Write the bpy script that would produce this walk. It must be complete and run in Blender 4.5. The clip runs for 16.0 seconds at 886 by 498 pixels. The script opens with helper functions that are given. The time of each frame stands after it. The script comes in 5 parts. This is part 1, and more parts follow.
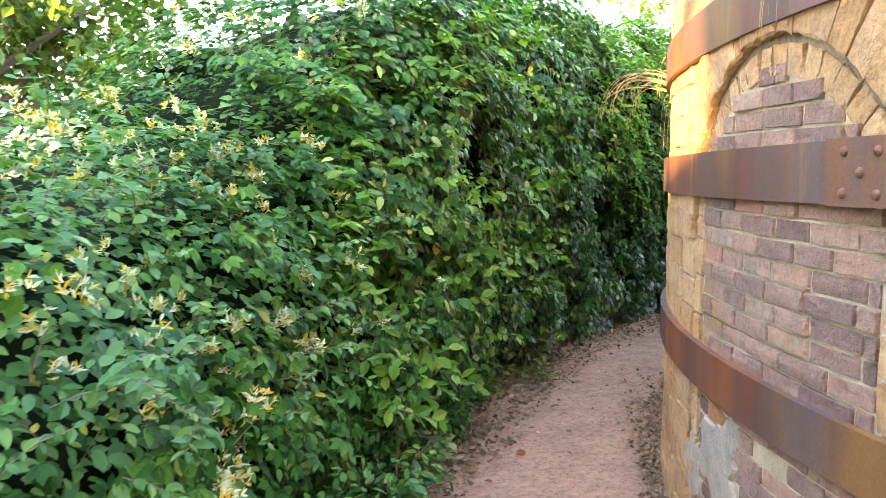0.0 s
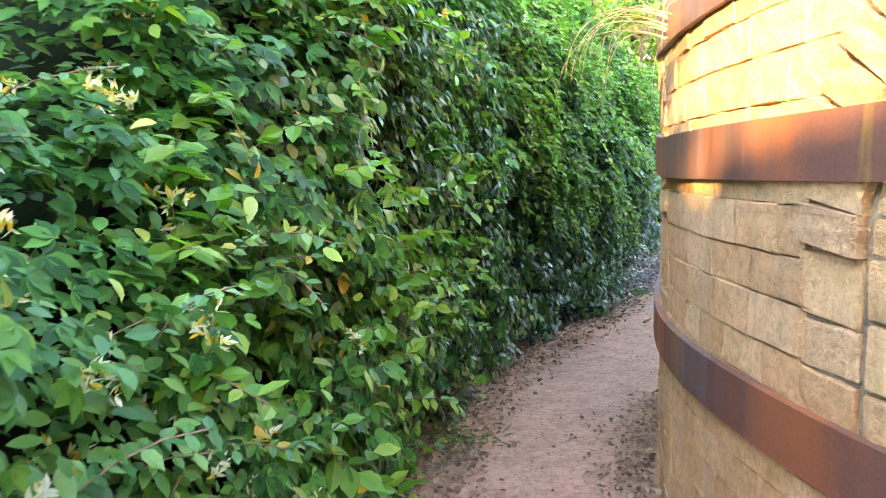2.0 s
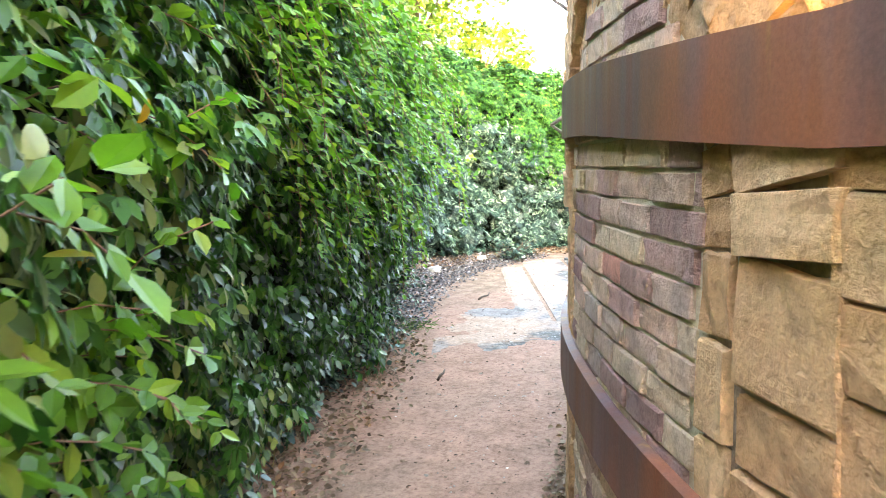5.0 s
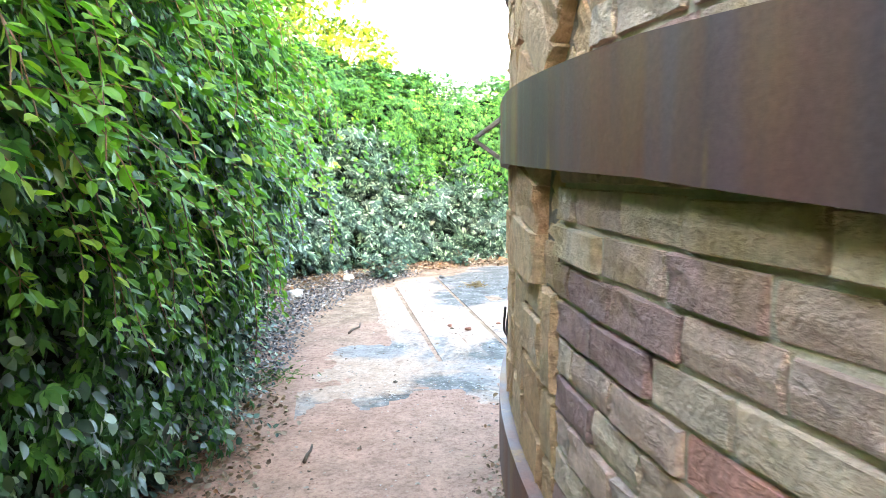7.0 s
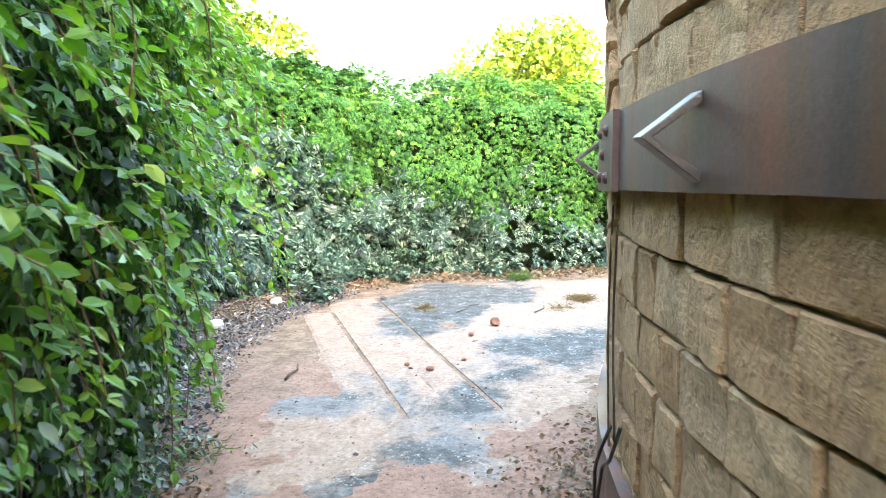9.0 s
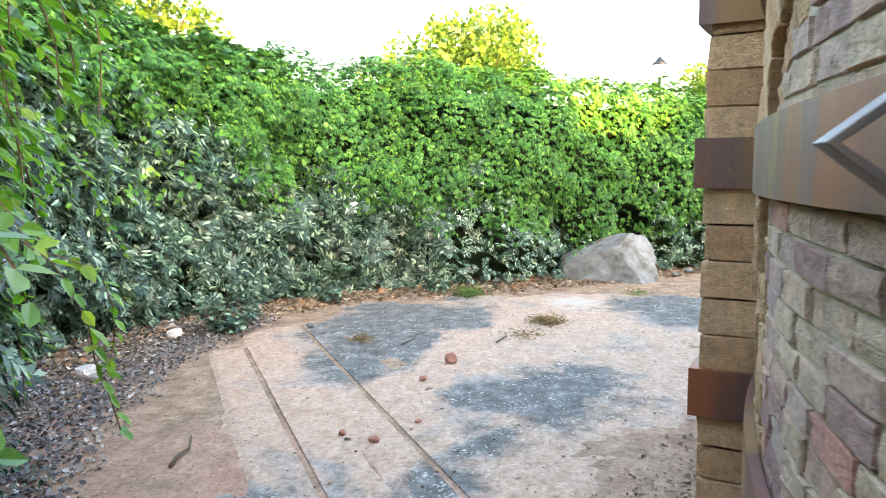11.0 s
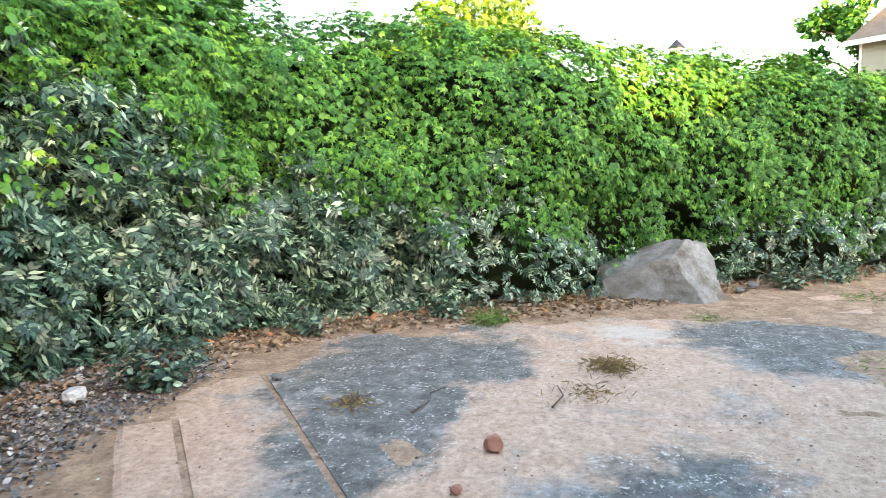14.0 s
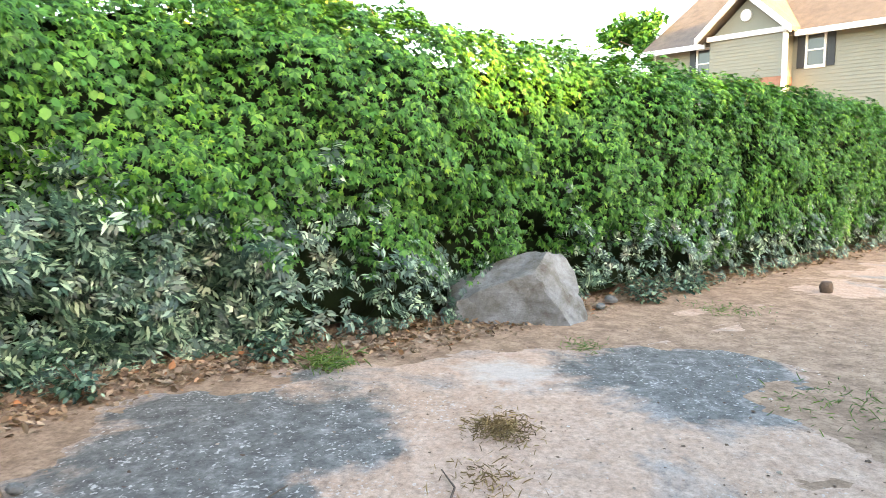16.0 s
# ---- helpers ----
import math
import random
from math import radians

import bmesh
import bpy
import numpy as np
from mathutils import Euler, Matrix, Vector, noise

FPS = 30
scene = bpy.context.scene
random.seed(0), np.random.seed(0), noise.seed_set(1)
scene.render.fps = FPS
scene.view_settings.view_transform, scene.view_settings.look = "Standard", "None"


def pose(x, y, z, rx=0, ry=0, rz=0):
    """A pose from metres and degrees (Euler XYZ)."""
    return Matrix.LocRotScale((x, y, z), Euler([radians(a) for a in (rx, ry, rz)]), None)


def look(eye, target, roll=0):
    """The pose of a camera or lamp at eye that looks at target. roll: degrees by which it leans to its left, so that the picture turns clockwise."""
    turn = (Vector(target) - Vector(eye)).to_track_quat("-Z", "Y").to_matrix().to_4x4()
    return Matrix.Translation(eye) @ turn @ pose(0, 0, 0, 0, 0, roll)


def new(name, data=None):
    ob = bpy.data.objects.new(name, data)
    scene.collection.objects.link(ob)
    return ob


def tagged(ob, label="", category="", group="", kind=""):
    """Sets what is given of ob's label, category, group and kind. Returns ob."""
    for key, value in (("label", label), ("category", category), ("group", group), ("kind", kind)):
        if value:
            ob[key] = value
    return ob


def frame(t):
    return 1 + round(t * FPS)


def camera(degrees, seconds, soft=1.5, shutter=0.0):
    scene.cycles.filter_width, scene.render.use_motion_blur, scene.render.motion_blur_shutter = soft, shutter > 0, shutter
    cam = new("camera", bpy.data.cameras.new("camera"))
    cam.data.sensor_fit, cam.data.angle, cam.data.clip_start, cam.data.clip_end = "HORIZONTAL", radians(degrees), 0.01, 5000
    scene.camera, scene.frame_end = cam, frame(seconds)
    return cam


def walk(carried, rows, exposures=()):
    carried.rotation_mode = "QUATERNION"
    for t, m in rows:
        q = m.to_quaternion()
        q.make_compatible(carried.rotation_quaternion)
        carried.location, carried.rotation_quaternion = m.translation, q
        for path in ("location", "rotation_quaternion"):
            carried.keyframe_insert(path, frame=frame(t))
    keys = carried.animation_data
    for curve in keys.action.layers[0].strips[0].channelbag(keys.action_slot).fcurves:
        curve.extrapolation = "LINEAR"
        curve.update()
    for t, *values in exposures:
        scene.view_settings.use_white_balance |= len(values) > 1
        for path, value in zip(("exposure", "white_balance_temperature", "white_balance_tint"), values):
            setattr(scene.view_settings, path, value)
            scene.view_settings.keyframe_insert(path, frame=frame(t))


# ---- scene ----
FOV = 61.24
PATH = [
    (0, -6.311, -0.561, 1.570, -19.19, -6.16, -0.31),
    (0.5, -6.232, -0.112, 1.556, -23.02, -6.20, -0.49),
    (1, -6.259, 0.322, 1.546, -25.22, -6.19, -0.64),
    (1.5, -6.174, 0.690, 1.497, -27.91, -6.16, -0.93),
    (2, -6.020, 1.051, 1.501, -32.18, -6.19, -0.97),
    (2.5, -5.894, 1.475, 1.482, -36.40, -6.33, -0.95),
    (3, -5.652, 1.835, 1.452, -39.99, -6.34, -1.08),
    (3.5, -5.384, 2.140, 1.480, -43.54, -6.36, -1.08),
    (4, -5.150, 2.507, 1.473, -47.02, -6.44, -1.03),
    (4.5, -4.858, 2.821, 1.422, -50.34, -6.45, -0.85),
    (7, -3.718, 3.713, 1.515, -64.43, -6.35, -0.28),
    (7.5, -3.520, 3.949, 1.485, -65.72, -6.19, -0.06),
    (8, -3.286, 4.076, 1.512, -67.00, -6.13, -0.19),
    (8.5, -3.066, 4.289, 1.496, -68.73, -6.03, -0.21),
    (9, -2.800, 4.491, 1.547, -70.91, -6.07, -0.28),
    (9.5, -2.466, 4.614, 1.573, -73.29, -6.09, -0.45),
    (12, -0.790, 5.406, 1.488, -76.64, -6.22, -0.38),
    (12.5, -0.493, 5.525, 1.442, -76.48, -6.13, -0.42),
    (13, -0.065, 5.615, 1.419, -76.39, -6.13, -0.47),
    (13.5, 0.274, 5.767, 1.419, -76.51, -6.25, -0.47),
    (14, 0.642, 5.864, 1.437, -77.79, -6.17, -0.50),
    (14.5, 1.008, 5.893, 1.450, -80.50, -6.11, -0.44),
    (15, 1.357, 6.068, 1.451, -84.58, -6.12, -0.25),
    (15.5, 1.669, 6.225, 1.458, -88.94, -6.20, -0.03),
    (16, 2.040, 6.290, 1.436, -92.42, -6.11, 0.10),
]
cam = camera(FOV, 16.0, soft=0.85, shutter=0.25)
walk(cam, [(t, pose(x, y, z, 90 + pitch, 0, yaw) @ pose(0, 0, 0, 0, 0, roll)) for t, x, y, z, yaw, pitch, roll in PATH],
     exposures=[(0, 4.6, 7000, 17), (1, 4.7, 6800, 13), (3, 5.05, 6650, 15), (4.5, 5.2, 7500, 15), (7.5, 5.15, 6750, 11), (9.5, 4.65, 7150, 13), (12.5, 3.92, 7100, 14), (16, 3.82, 7100, 13)])

# ---- world and sun ----
SUN_AZ, SUN_EL = radians(217), radians(10)      # direction to the sun, anticlockwise from +x
sun_dir = Vector((math.cos(SUN_AZ) * math.cos(SUN_EL), math.sin(SUN_AZ) * math.cos(SUN_EL), math.sin(SUN_EL)))
world = bpy.data.worlds.new("sky")
scene.world = world
world.use_nodes = True
wn, wl = world.node_tree.nodes, world.node_tree.links
sky = wn.new("ShaderNodeTexSky")
sky.sky_type, sky.sun_disc = "NISHITA", False
sky.sun_elevation, sky.sun_rotation = SUN_EL, math.pi / 2 - SUN_AZ
sky.air_density, sky.dust_density, sky.ozone_density = 1.0, 3.0, 1.0
wl.new(sky.outputs["Color"], wn["Background"].inputs["Color"])
wn["Background"].inputs["Strength"].default_value = 0.15
sun = new("sun", bpy.data.lights.new("sun", "SUN"))
sun.data.energy, sun.data.angle, sun.data.color = 2.4, radians(0.6), (1.0, 0.65, 0.19)
sun.matrix_world = look(sun_dir * 50, (0, 0, 0))

# ---- materials ----


class Nodes:
    """A short way to wire a node material."""

    def __init__(self, name):
        self.mat = bpy.data.materials.new(name)
        self.mat.use_nodes = True
        self.tree = self.mat.node_tree
        self.bsdf = self.tree.nodes["Principled BSDF"]
        self.out = self.tree.nodes["Material Output"]
        self.co = None

    def add(self, kind, **kw):
        n = self.tree.nodes.new("ShaderNode" + kind)
        for k, v in kw.items():
            if k in n.inputs:
                n.inputs[k].default_value = v
            else:
                setattr(n, k, v)
        return n

    def link(self, a, b):
        self.tree.links.new(a, b)
        return b

    def coords(self, scale=(1, 1, 1), kind="Object"):
        tc = self.add("TexCoord")
        m = self.add("Mapping")
        m.inputs["Scale"].default_value = scale
        self.link(tc.outputs[kind], m.inputs["Vector"])
        return m.outputs["Vector"]

    def noise(self, scale, detail=4.0, rough=0.6, vec=None, distort=0.0):
        n = self.add("TexNoise", Scale=scale, Detail=detail, Roughness=rough, Distortion=distort)
        if vec is not None:
            self.link(vec, n.inputs["Vector"])
        return n.outputs["Fac"]

    def ramp(self, fac, stops, mode="LINEAR"):
        r = self.add("ValToRGB")
        r.color_ramp.interpolation = mode
        el = r.color_ramp.elements
        while len(el) < len(stops):
            el.new(0.5)
        for e, (p, c) in zip(el, stops):
            e.position = p
            e.color = (*c, 1) if not isinstance(c, (int, float)) else (c, c, c, 1)
        self.link(fac, r.inputs["Fac"])
        return r.outputs["Color"]

    def mix(self, fac, a, b, blend="MIX"):
        m = self.add("Mix", data_type="RGBA", blend_type=blend)
        for sock, v in ((m.inputs[0], fac), (m.inputs[6], a), (m.inputs[7], b)):
            if isinstance(v, (int, float)):
                sock.default_value = v
            elif isinstance(v, tuple):
                sock.default_value = (*v, 1)
            else:
                self.link(v, sock)
        return m.outputs[2]

    def math(self, op, a, b=0.0):
        m = self.add("Math", operation=op)
        for sock, v in ((m.inputs[0], a), (m.inputs[1], b)):
            if isinstance(v, (int, float)):
                sock.default_value = v
            else:
                self.link(v, sock)
        return m.outputs[0]

    def bump(self, height, strength=0.5, dist=0.01):
        b = self.add("Bump", Strength=strength, Distance=dist)
        self.link(height, b.inputs["Height"])
        self.link(b.outputs["Normal"], self.bsdf.inputs["Normal"])

    def done(self, color=None, rough=0.7, metal=0.0, spec=0.5):
        if color is not None:
            if isinstance(color, tuple):
                self.bsdf.inputs["Base Color"].default_value = (*color, 1)
            else:
                self.link(color, self.bsdf.inputs["Base Color"])
        if isinstance(rough, (int, float)):
            self.bsdf.inputs["Roughness"].default_value = rough
        else:
            self.link(rough, self.bsdf.inputs["Roughness"])
        self.bsdf.inputs["Metallic"].default_value = metal
        self.bsdf.inputs["Specular IOR Level"].default_value = spec
        return self.mat


def leaf_material(name, stops, through_light=0.35, rough=0.4, spec=0.5):
    n = Nodes(name)
    geo = n.add("NewGeometry")
    c = n.ramp(geo.outputs["Random Per Island"], stops)
    patchy = n.noise(2.3, 3, 0.6, geo.outputs["Position"])
    c = n.mix(0.8, c, n.ramp(patchy, [(0.32, (0.66, 0.7, 0.72)), (0.5, (1.0, 1.0, 0.97)), (0.68, (1.4, 1.28, 1.1))]), "MULTIPLY")
    v = n.noise(40, 3, 0.6, n.coords())
    c = n.mix(0.35, c, n.ramp(v, [(0.3, (0.5, 0.5, 0.5)), (0.7, (1, 1, 1))]), "MULTIPLY")
    n.done(c, rough, 0, spec)
    tr = n.add("BsdfTranslucent")
    n.link(n.mix(1.0, c, (1.2, 1.25, 0.45), "MULTIPLY"), tr.inputs["Color"])
    ms = n.add("MixShader", Fac=through_light)
    n.link(n.bsdf.outputs[0], ms.inputs[1])
    n.link(tr.outputs[0], ms.inputs[2])
    n.link(ms.outputs[0], n.out.inputs["Surface"])
    return n.mat


CREEPER = leaf_material("creeper_leaf", [(0.0, (0.014, 0.065, 0.015)), (0.5, (0.042, 0.16, 0.028)), (0.9, (0.085, 0.24, 0.042)), (1.0, (0.15, 0.32, 0.055))], 0.2, 0.5, 0.25)
CREEPER_YOUNG = leaf_material("young_creeper_leaf", [(0.0, (0.065, 0.2, 0.028)), (0.7, (0.12, 0.29, 0.04)), (1.0, (0.2, 0.36, 0.055))], 0.36, 0.5, 0.25)
VINE = leaf_material("hanging_vine_leaf", [(0.0, (0.08, 0.25, 0.03)), (0.7, (0.17, 0.38, 0.05)), (1.0, (0.3, 0.45, 0.07))], 0.45)
OLEASTER = leaf_material("oleaster_leaf", [(0.0, (0.012, 0.042, 0.03)), (0.5, (0.03, 0.08, 0.052)), (0.72, (0.1, 0.19, 0.13)), (1.0, (0.36, 0.5, 0.37))], 0.1, 0.38, 0.5)
OLIVE = leaf_material("olive_green_leaf", [(0.0, (0.03, 0.07, 0.025)), (0.5, (0.13, 0.2, 0.065)), (0.97, (0.28, 0.36, 0.13)), (1.0, (0.6, 0.38, 0.03))], 0.2, 0.42, 0.5)
HONEY = leaf_material("honeysuckle_leaf", [(0.0, (0.04, 0.15, 0.04)), (0.6, (0.105, 0.28, 0.065)), (0.97, (0.21, 0.4, 0.1)), (1.0, (0.5, 0.35, 0.03))], 0.3)
PETAL = leaf_material("honeysuckle_petal", [(0.0, (0.85, 0.86, 0.8)), (0.66, (0.85, 0.84, 0.7)), (0.74, (0.85, 0.6, 0.08)), (1.0, (0.8, 0.52, 0.06))], 0.4)
TREE_LEAF = leaf_material("tree_leaf", [(0.0, (0.05, 0.12, 0.02)), (0.6, (0.11, 0.2, 0.03)), (1.0, (0.2, 0.28, 0.04))], 0.4)


def plain(name, color, rough=0.7, metal=0.0, vary=0.25, scale=6.0, grain=60.0, bump=0.3, spec=0.5):
    """A surface of one colour with stains, grain and fine relief."""
    n = Nodes(name)
    v = n.coords()
    big, fine = n.noise(scale, 5, 0.6, v), n.noise(grain, 4, 0.7, v)
    lo, hi = tuple(c * (1 - vary) for c in color), tuple(min(1, c * (1 + vary)) for c in color)
    c = n.mix(0.3, n.ramp(big, [(0.3, lo), (0.7, hi)]), n.ramp(fine, [(0.3, lo), (0.7, hi)]))
    n.bump(fine, bump, 0.01)
    return n.done(c, rough, metal, spec)


# near-black on purpose: the shade between the leaves is painted into this colour
HEDGE_CORE = plain("painted_core_shade", (0.014, 0.022, 0.01), 0.95, 0, 0.25, 6.0, 60.0, 0.3, 0.1)
BARK = plain("bark", (0.12, 0.085, 0.06), 0.9, 0, 0.4, 12, 80, 0.8)
STEM = plain("vine_stem", (0.2, 0.11, 0.07), 0.8, 0, 0.3, 20, 90)

# ---- mesh helpers ----


def mesh_of(name, verts, faces, material, smooth=False):
    me = bpy.data.meshes.new(name)
    me.from_pydata([tuple(v) for v in verts], [], [tuple(f) for f in faces])
    me.materials.append(material)
    if smooth:
        me.polygons.foreach_set("use_smooth", [True] * len(me.polygons))
    me.update()
    return me


def quads_mesh(name, verts, faces, material, smooth=False):
    """A mesh from big arrays: verts (N, 3) and quads (M, 4)."""
    me = bpy.data.meshes.new(name)
    me.vertices.add(len(verts))
    me.vertices.foreach_set("co", np.asarray(verts, np.float32).ravel())
    me.loops.add(faces.size)
    me.loops.foreach_set("vertex_index", np.asarray(faces, np.int32).ravel())
    me.polygons.add(len(faces))
    me.polygons.foreach_set("loop_start", np.arange(0, faces.size, 4, dtype=np.int32))
    me.polygons.foreach_set("use_smooth", np.full(len(faces), smooth))
    me.materials.append(material)
    me.update(calc_edges=True)
    return me


def part(name, bm, material, parent, label=""):
    me = bpy.data.meshes.new(name)
    bm.to_mesh(me)
    bm.free()
    me.materials.append(material)
    ob = new(name, me)
    ob.parent = parent
    if label:
        tagged(ob, label)
    return ob


def part_mesh(name, me, parent, label="", kind=""):
    ob = new(name, me)
    ob.parent = parent
    return tagged(ob, label, kind=kind)


def empty(name, at=(0, 0, 0)):
    ob = new(name)
    ob.location = at
    return ob


def box(bm, x0, y0, z0, x1, y1, z1, bevel=0.0):
    m = Matrix.Translation(((x0 + x1) / 2, (y0 + y1) / 2, (z0 + z1) / 2)) @ Matrix.Diagonal((x1 - x0, y1 - y0, z1 - z0, 1))
    made = bmesh.ops.create_cube(bm, size=1, matrix=m)
    if bevel:
        edges = list({e for v in made["verts"] for e in v.link_edges})
        bmesh.ops.bevel(bm, geom=edges, offset=bevel, segments=1, affect="EDGES", profile=0.5)


def tube(points, radii, sides=7):
    """Vertices and quads of a tapered tube along points."""
    pts = [Vector(p) for p in points]
    verts, faces = [], []
    for i, p in enumerate(pts):
        d = (pts[min(i + 1, len(pts) - 1)] - pts[max(i - 1, 0)]).normalized()
        a = d.orthogonal().normalized() if abs(d.z) > 0.95 else d.cross(Vector((0, 0, 1))).normalized()
        b = d.cross(a)
        for k in range(sides):
            w = 2 * math.pi * k / sides
            verts.append(p + radii[i] * (math.cos(w) * a + math.sin(w) * b))
    for i in range(len(pts) - 1):
        for k in range(sides):
            faces.append((i * sides + k, i * sides + (k + 1) % sides, (i + 1) * sides + (k + 1) % sides, (i + 1) * sides + k))
    faces.append(tuple(range(sides))[::-1])
    faces.append(tuple(range((len(pts) - 1) * sides, len(pts) * sides)))
    return verts, faces


LEAF = np.array([(0, 0, 0), (0.30, 0.28, 0.05), (0.30, 0.62, 0.04), (0, 1, -0.06), (-0.30, 0.62, 0.04), (-0.30, 0.28, 0.05)])
LEAF_FACES = np.array([(0, 1, 2, 3), (0, 3, 4, 5)])


KITE = np.array([(0, 0, 0), (0.19, 0.42, 0.05), (0, 1, -0.08), (-0.19, 0.42, 0.05)])
BIG = np.array([(0, 0, 0), (0.16, 0.12, 0.03), (0.27, 0.34, 0.045), (0.27, 0.58, 0.03), (0.15, 0.83, -0.02), (0, 1, -0.1),
                (-0.15, 0.83, -0.02), (-0.27, 0.58, 0.03), (-0.27, 0.34, 0.045), (-0.16, 0.12, 0.03), (0, 0.34, 0), (0, 0.6, -0.01)])
BIG_FACES = np.array([(0, 1, 2, 10), (10, 2, 3, 11), (11, 3, 4, 5), (0, 10, 8, 9), (10, 11, 7, 8), (11, 5, 6, 7)])


def spray(angles, lengths, dip=0.12, feet=None, leaflet=KITE, quads=((0, 1, 2, 3),)):
    """Pointed leaflets from one foot, as a leaf of several fingers, or from feet along a twig."""
    v, f = [], []
    for a, k, y0 in zip(angles, lengths, feet or [0.0] * len(angles)):
        c, sn, b = math.cos(a), math.sin(a), len(v)
        v += [(k * (x * c + y * sn), y0 + k * (y * c - x * sn), k * (z - dip * abs(a) * y)) for x, y, z in leaflet]
        f += [tuple(b + i for i in q) for q in quads]
    return np.array(v), np.array(f)


FAN = spray((-1.35, -0.7, 0.0, 0.7, 1.35), (0.7, 0.95, 1.05, 0.95, 0.7))
FAN_NEAR = spray((-1.35, -0.7, 0.0, 0.7, 1.35), (0.7, 0.95, 1.05, 0.95, 0.7), 0.12, None, LEAF * (0.72, 1, 1), LEAF_FACES.tolist())
SPRIG = spray((-0.9, 1.0, -1.1, 0.9, -0.7, 0.6, 0.0), (1.0, 1.05, 1.0, 0.95, 0.9, 0.85, 0.8), 0.05, [0.0, 0.2, 0.45, 0.65, 0.85, 1.0, 1.1])


def unit(a):
    return a / np.maximum(np.linalg.norm(a, axis=-1, keepdims=True), 1e-9)


def leaves_mesh(name, at, face, along, size, material, width=1.0, leaf=LEAF, faces=LEAF_FACES):
    """Leaves at points: face is the way each looks, along the way its tip points."""
    z = unit(face)
    y = unit(along - (along * z).sum(-1, keepdims=True) * z)
    x = np.cross(y, z)
    s = size[:, None, None]
    l = leaf[None] * np.array([width, 1, 1])
    v = at[:, None] + s * (l[..., 0:1] * x[:, None] + l[..., 1:2] * y[:, None] + l[..., 2:3] * z[:, None])
    f = faces[None] + (np.arange(len(at)) * len(leaf))[:, None, None]
    return quads_mesh(name, v.reshape(-1, 3), f.reshape(-1, 4), material, len(leaf) > 8)


rng = np.random.default_rng(5)


def wobble(pts, scale, seed=0.0):
    """Smooth noise from -1 to 1 at points."""
    return np.array([noise.noise((p[0] * scale + seed, p[1] * scale, p[2] * scale)) for p in pts])


# ---- ground ----


def ground_material():
    n = Nodes("red_dirt")
    v = n.coords()
    big, mid, fine = n.noise(0.7, 4, 0.6, v), n.noise(5, 5, 0.65, v), n.noise(90, 4, 0.7, v)
    c = n.ramp(big, [(0.3, (0.38, 0.215, 0.15)), (0.5, (0.46, 0.275, 0.2)), (0.7, (0.33, 0.225, 0.165))])
    c = n.mix(0.45, c, n.ramp(mid, [(0.3, (0.2, 0.125, 0.09)), (0.6, (0.5, 0.31, 0.23))]))
    c = n.mix(0.3, c, n.ramp(fine, [(0.3, (0.4, 0.4, 0.4)), (0.65, (1, 1, 1))]), "MULTIPLY")
    sep = n.add("SeparateXYZ")
    n.link(v, sep.inputs[0])
    yard = n.ramp(n.math("ADD", n.math("MULTIPLY", sep.outputs[0], 0.12), n.math("MULTIPLY", big, 0.8)), [(0.55, 0.0), (0.75, 1.0)])
    brown = n.mix(n.ramp(mid, [(0.32, 0.0), (0.66, 1.0)]), (0.17, 0.115, 0.075), (0.4, 0.29, 0.2))
    c = n.mix(n.math("MULTIPLY", yard, 0.85), c, brown)
    mott = n.noise(26, 5, 0.8, v)
    c = n.mix(0.6, c, n.ramp(mott, [(0.36, (0.45, 0.42, 0.4)), (0.5, (1, 1, 1)), (0.66, (1.35, 1.33, 1.3))]), "MULTIPLY")
    h = n.math("ADD", n.math("MULTIPLY", mid, 0.6), n.math("MULTIPLY", fine, 0.4))
    n.bump(h, 0.6, 0.02)
    return n.done(c, 0.95, 0, 0.2)


DIRT = ground_material()
xs = sorted(set([-400, -150, -60, -30] + [round(-12 + 0.25 * i, 3) for i in range(121)] + [30, 60, 150, 400]))
ys = sorted(set([-400, -150, -60, -30, -15] + [round(-6 + 0.25 * i, 3) for i in range(85)] + [30, 60, 150, 400]))
gv = [(x, y, 0.006 * noise.noise((x * 1.3, y * 1.3, 0.3)) - 0.006 if abs(x) < 25 and abs(y) < 25 else -0.006) for y in ys for x in xs]
gf = [(j * len(xs) + i, j * len(xs) + i + 1, (j + 1) * len(xs) + i + 1, (j + 1) * len(xs) + i) for j in range(len(ys) - 1) for i in range(len(xs) - 1)]
ground = tagged(new("ground", mesh_of("ground", gv, gf, DIRT, True)), "trodden reddish dirt ground with pebbles", "ground", kind="structure")


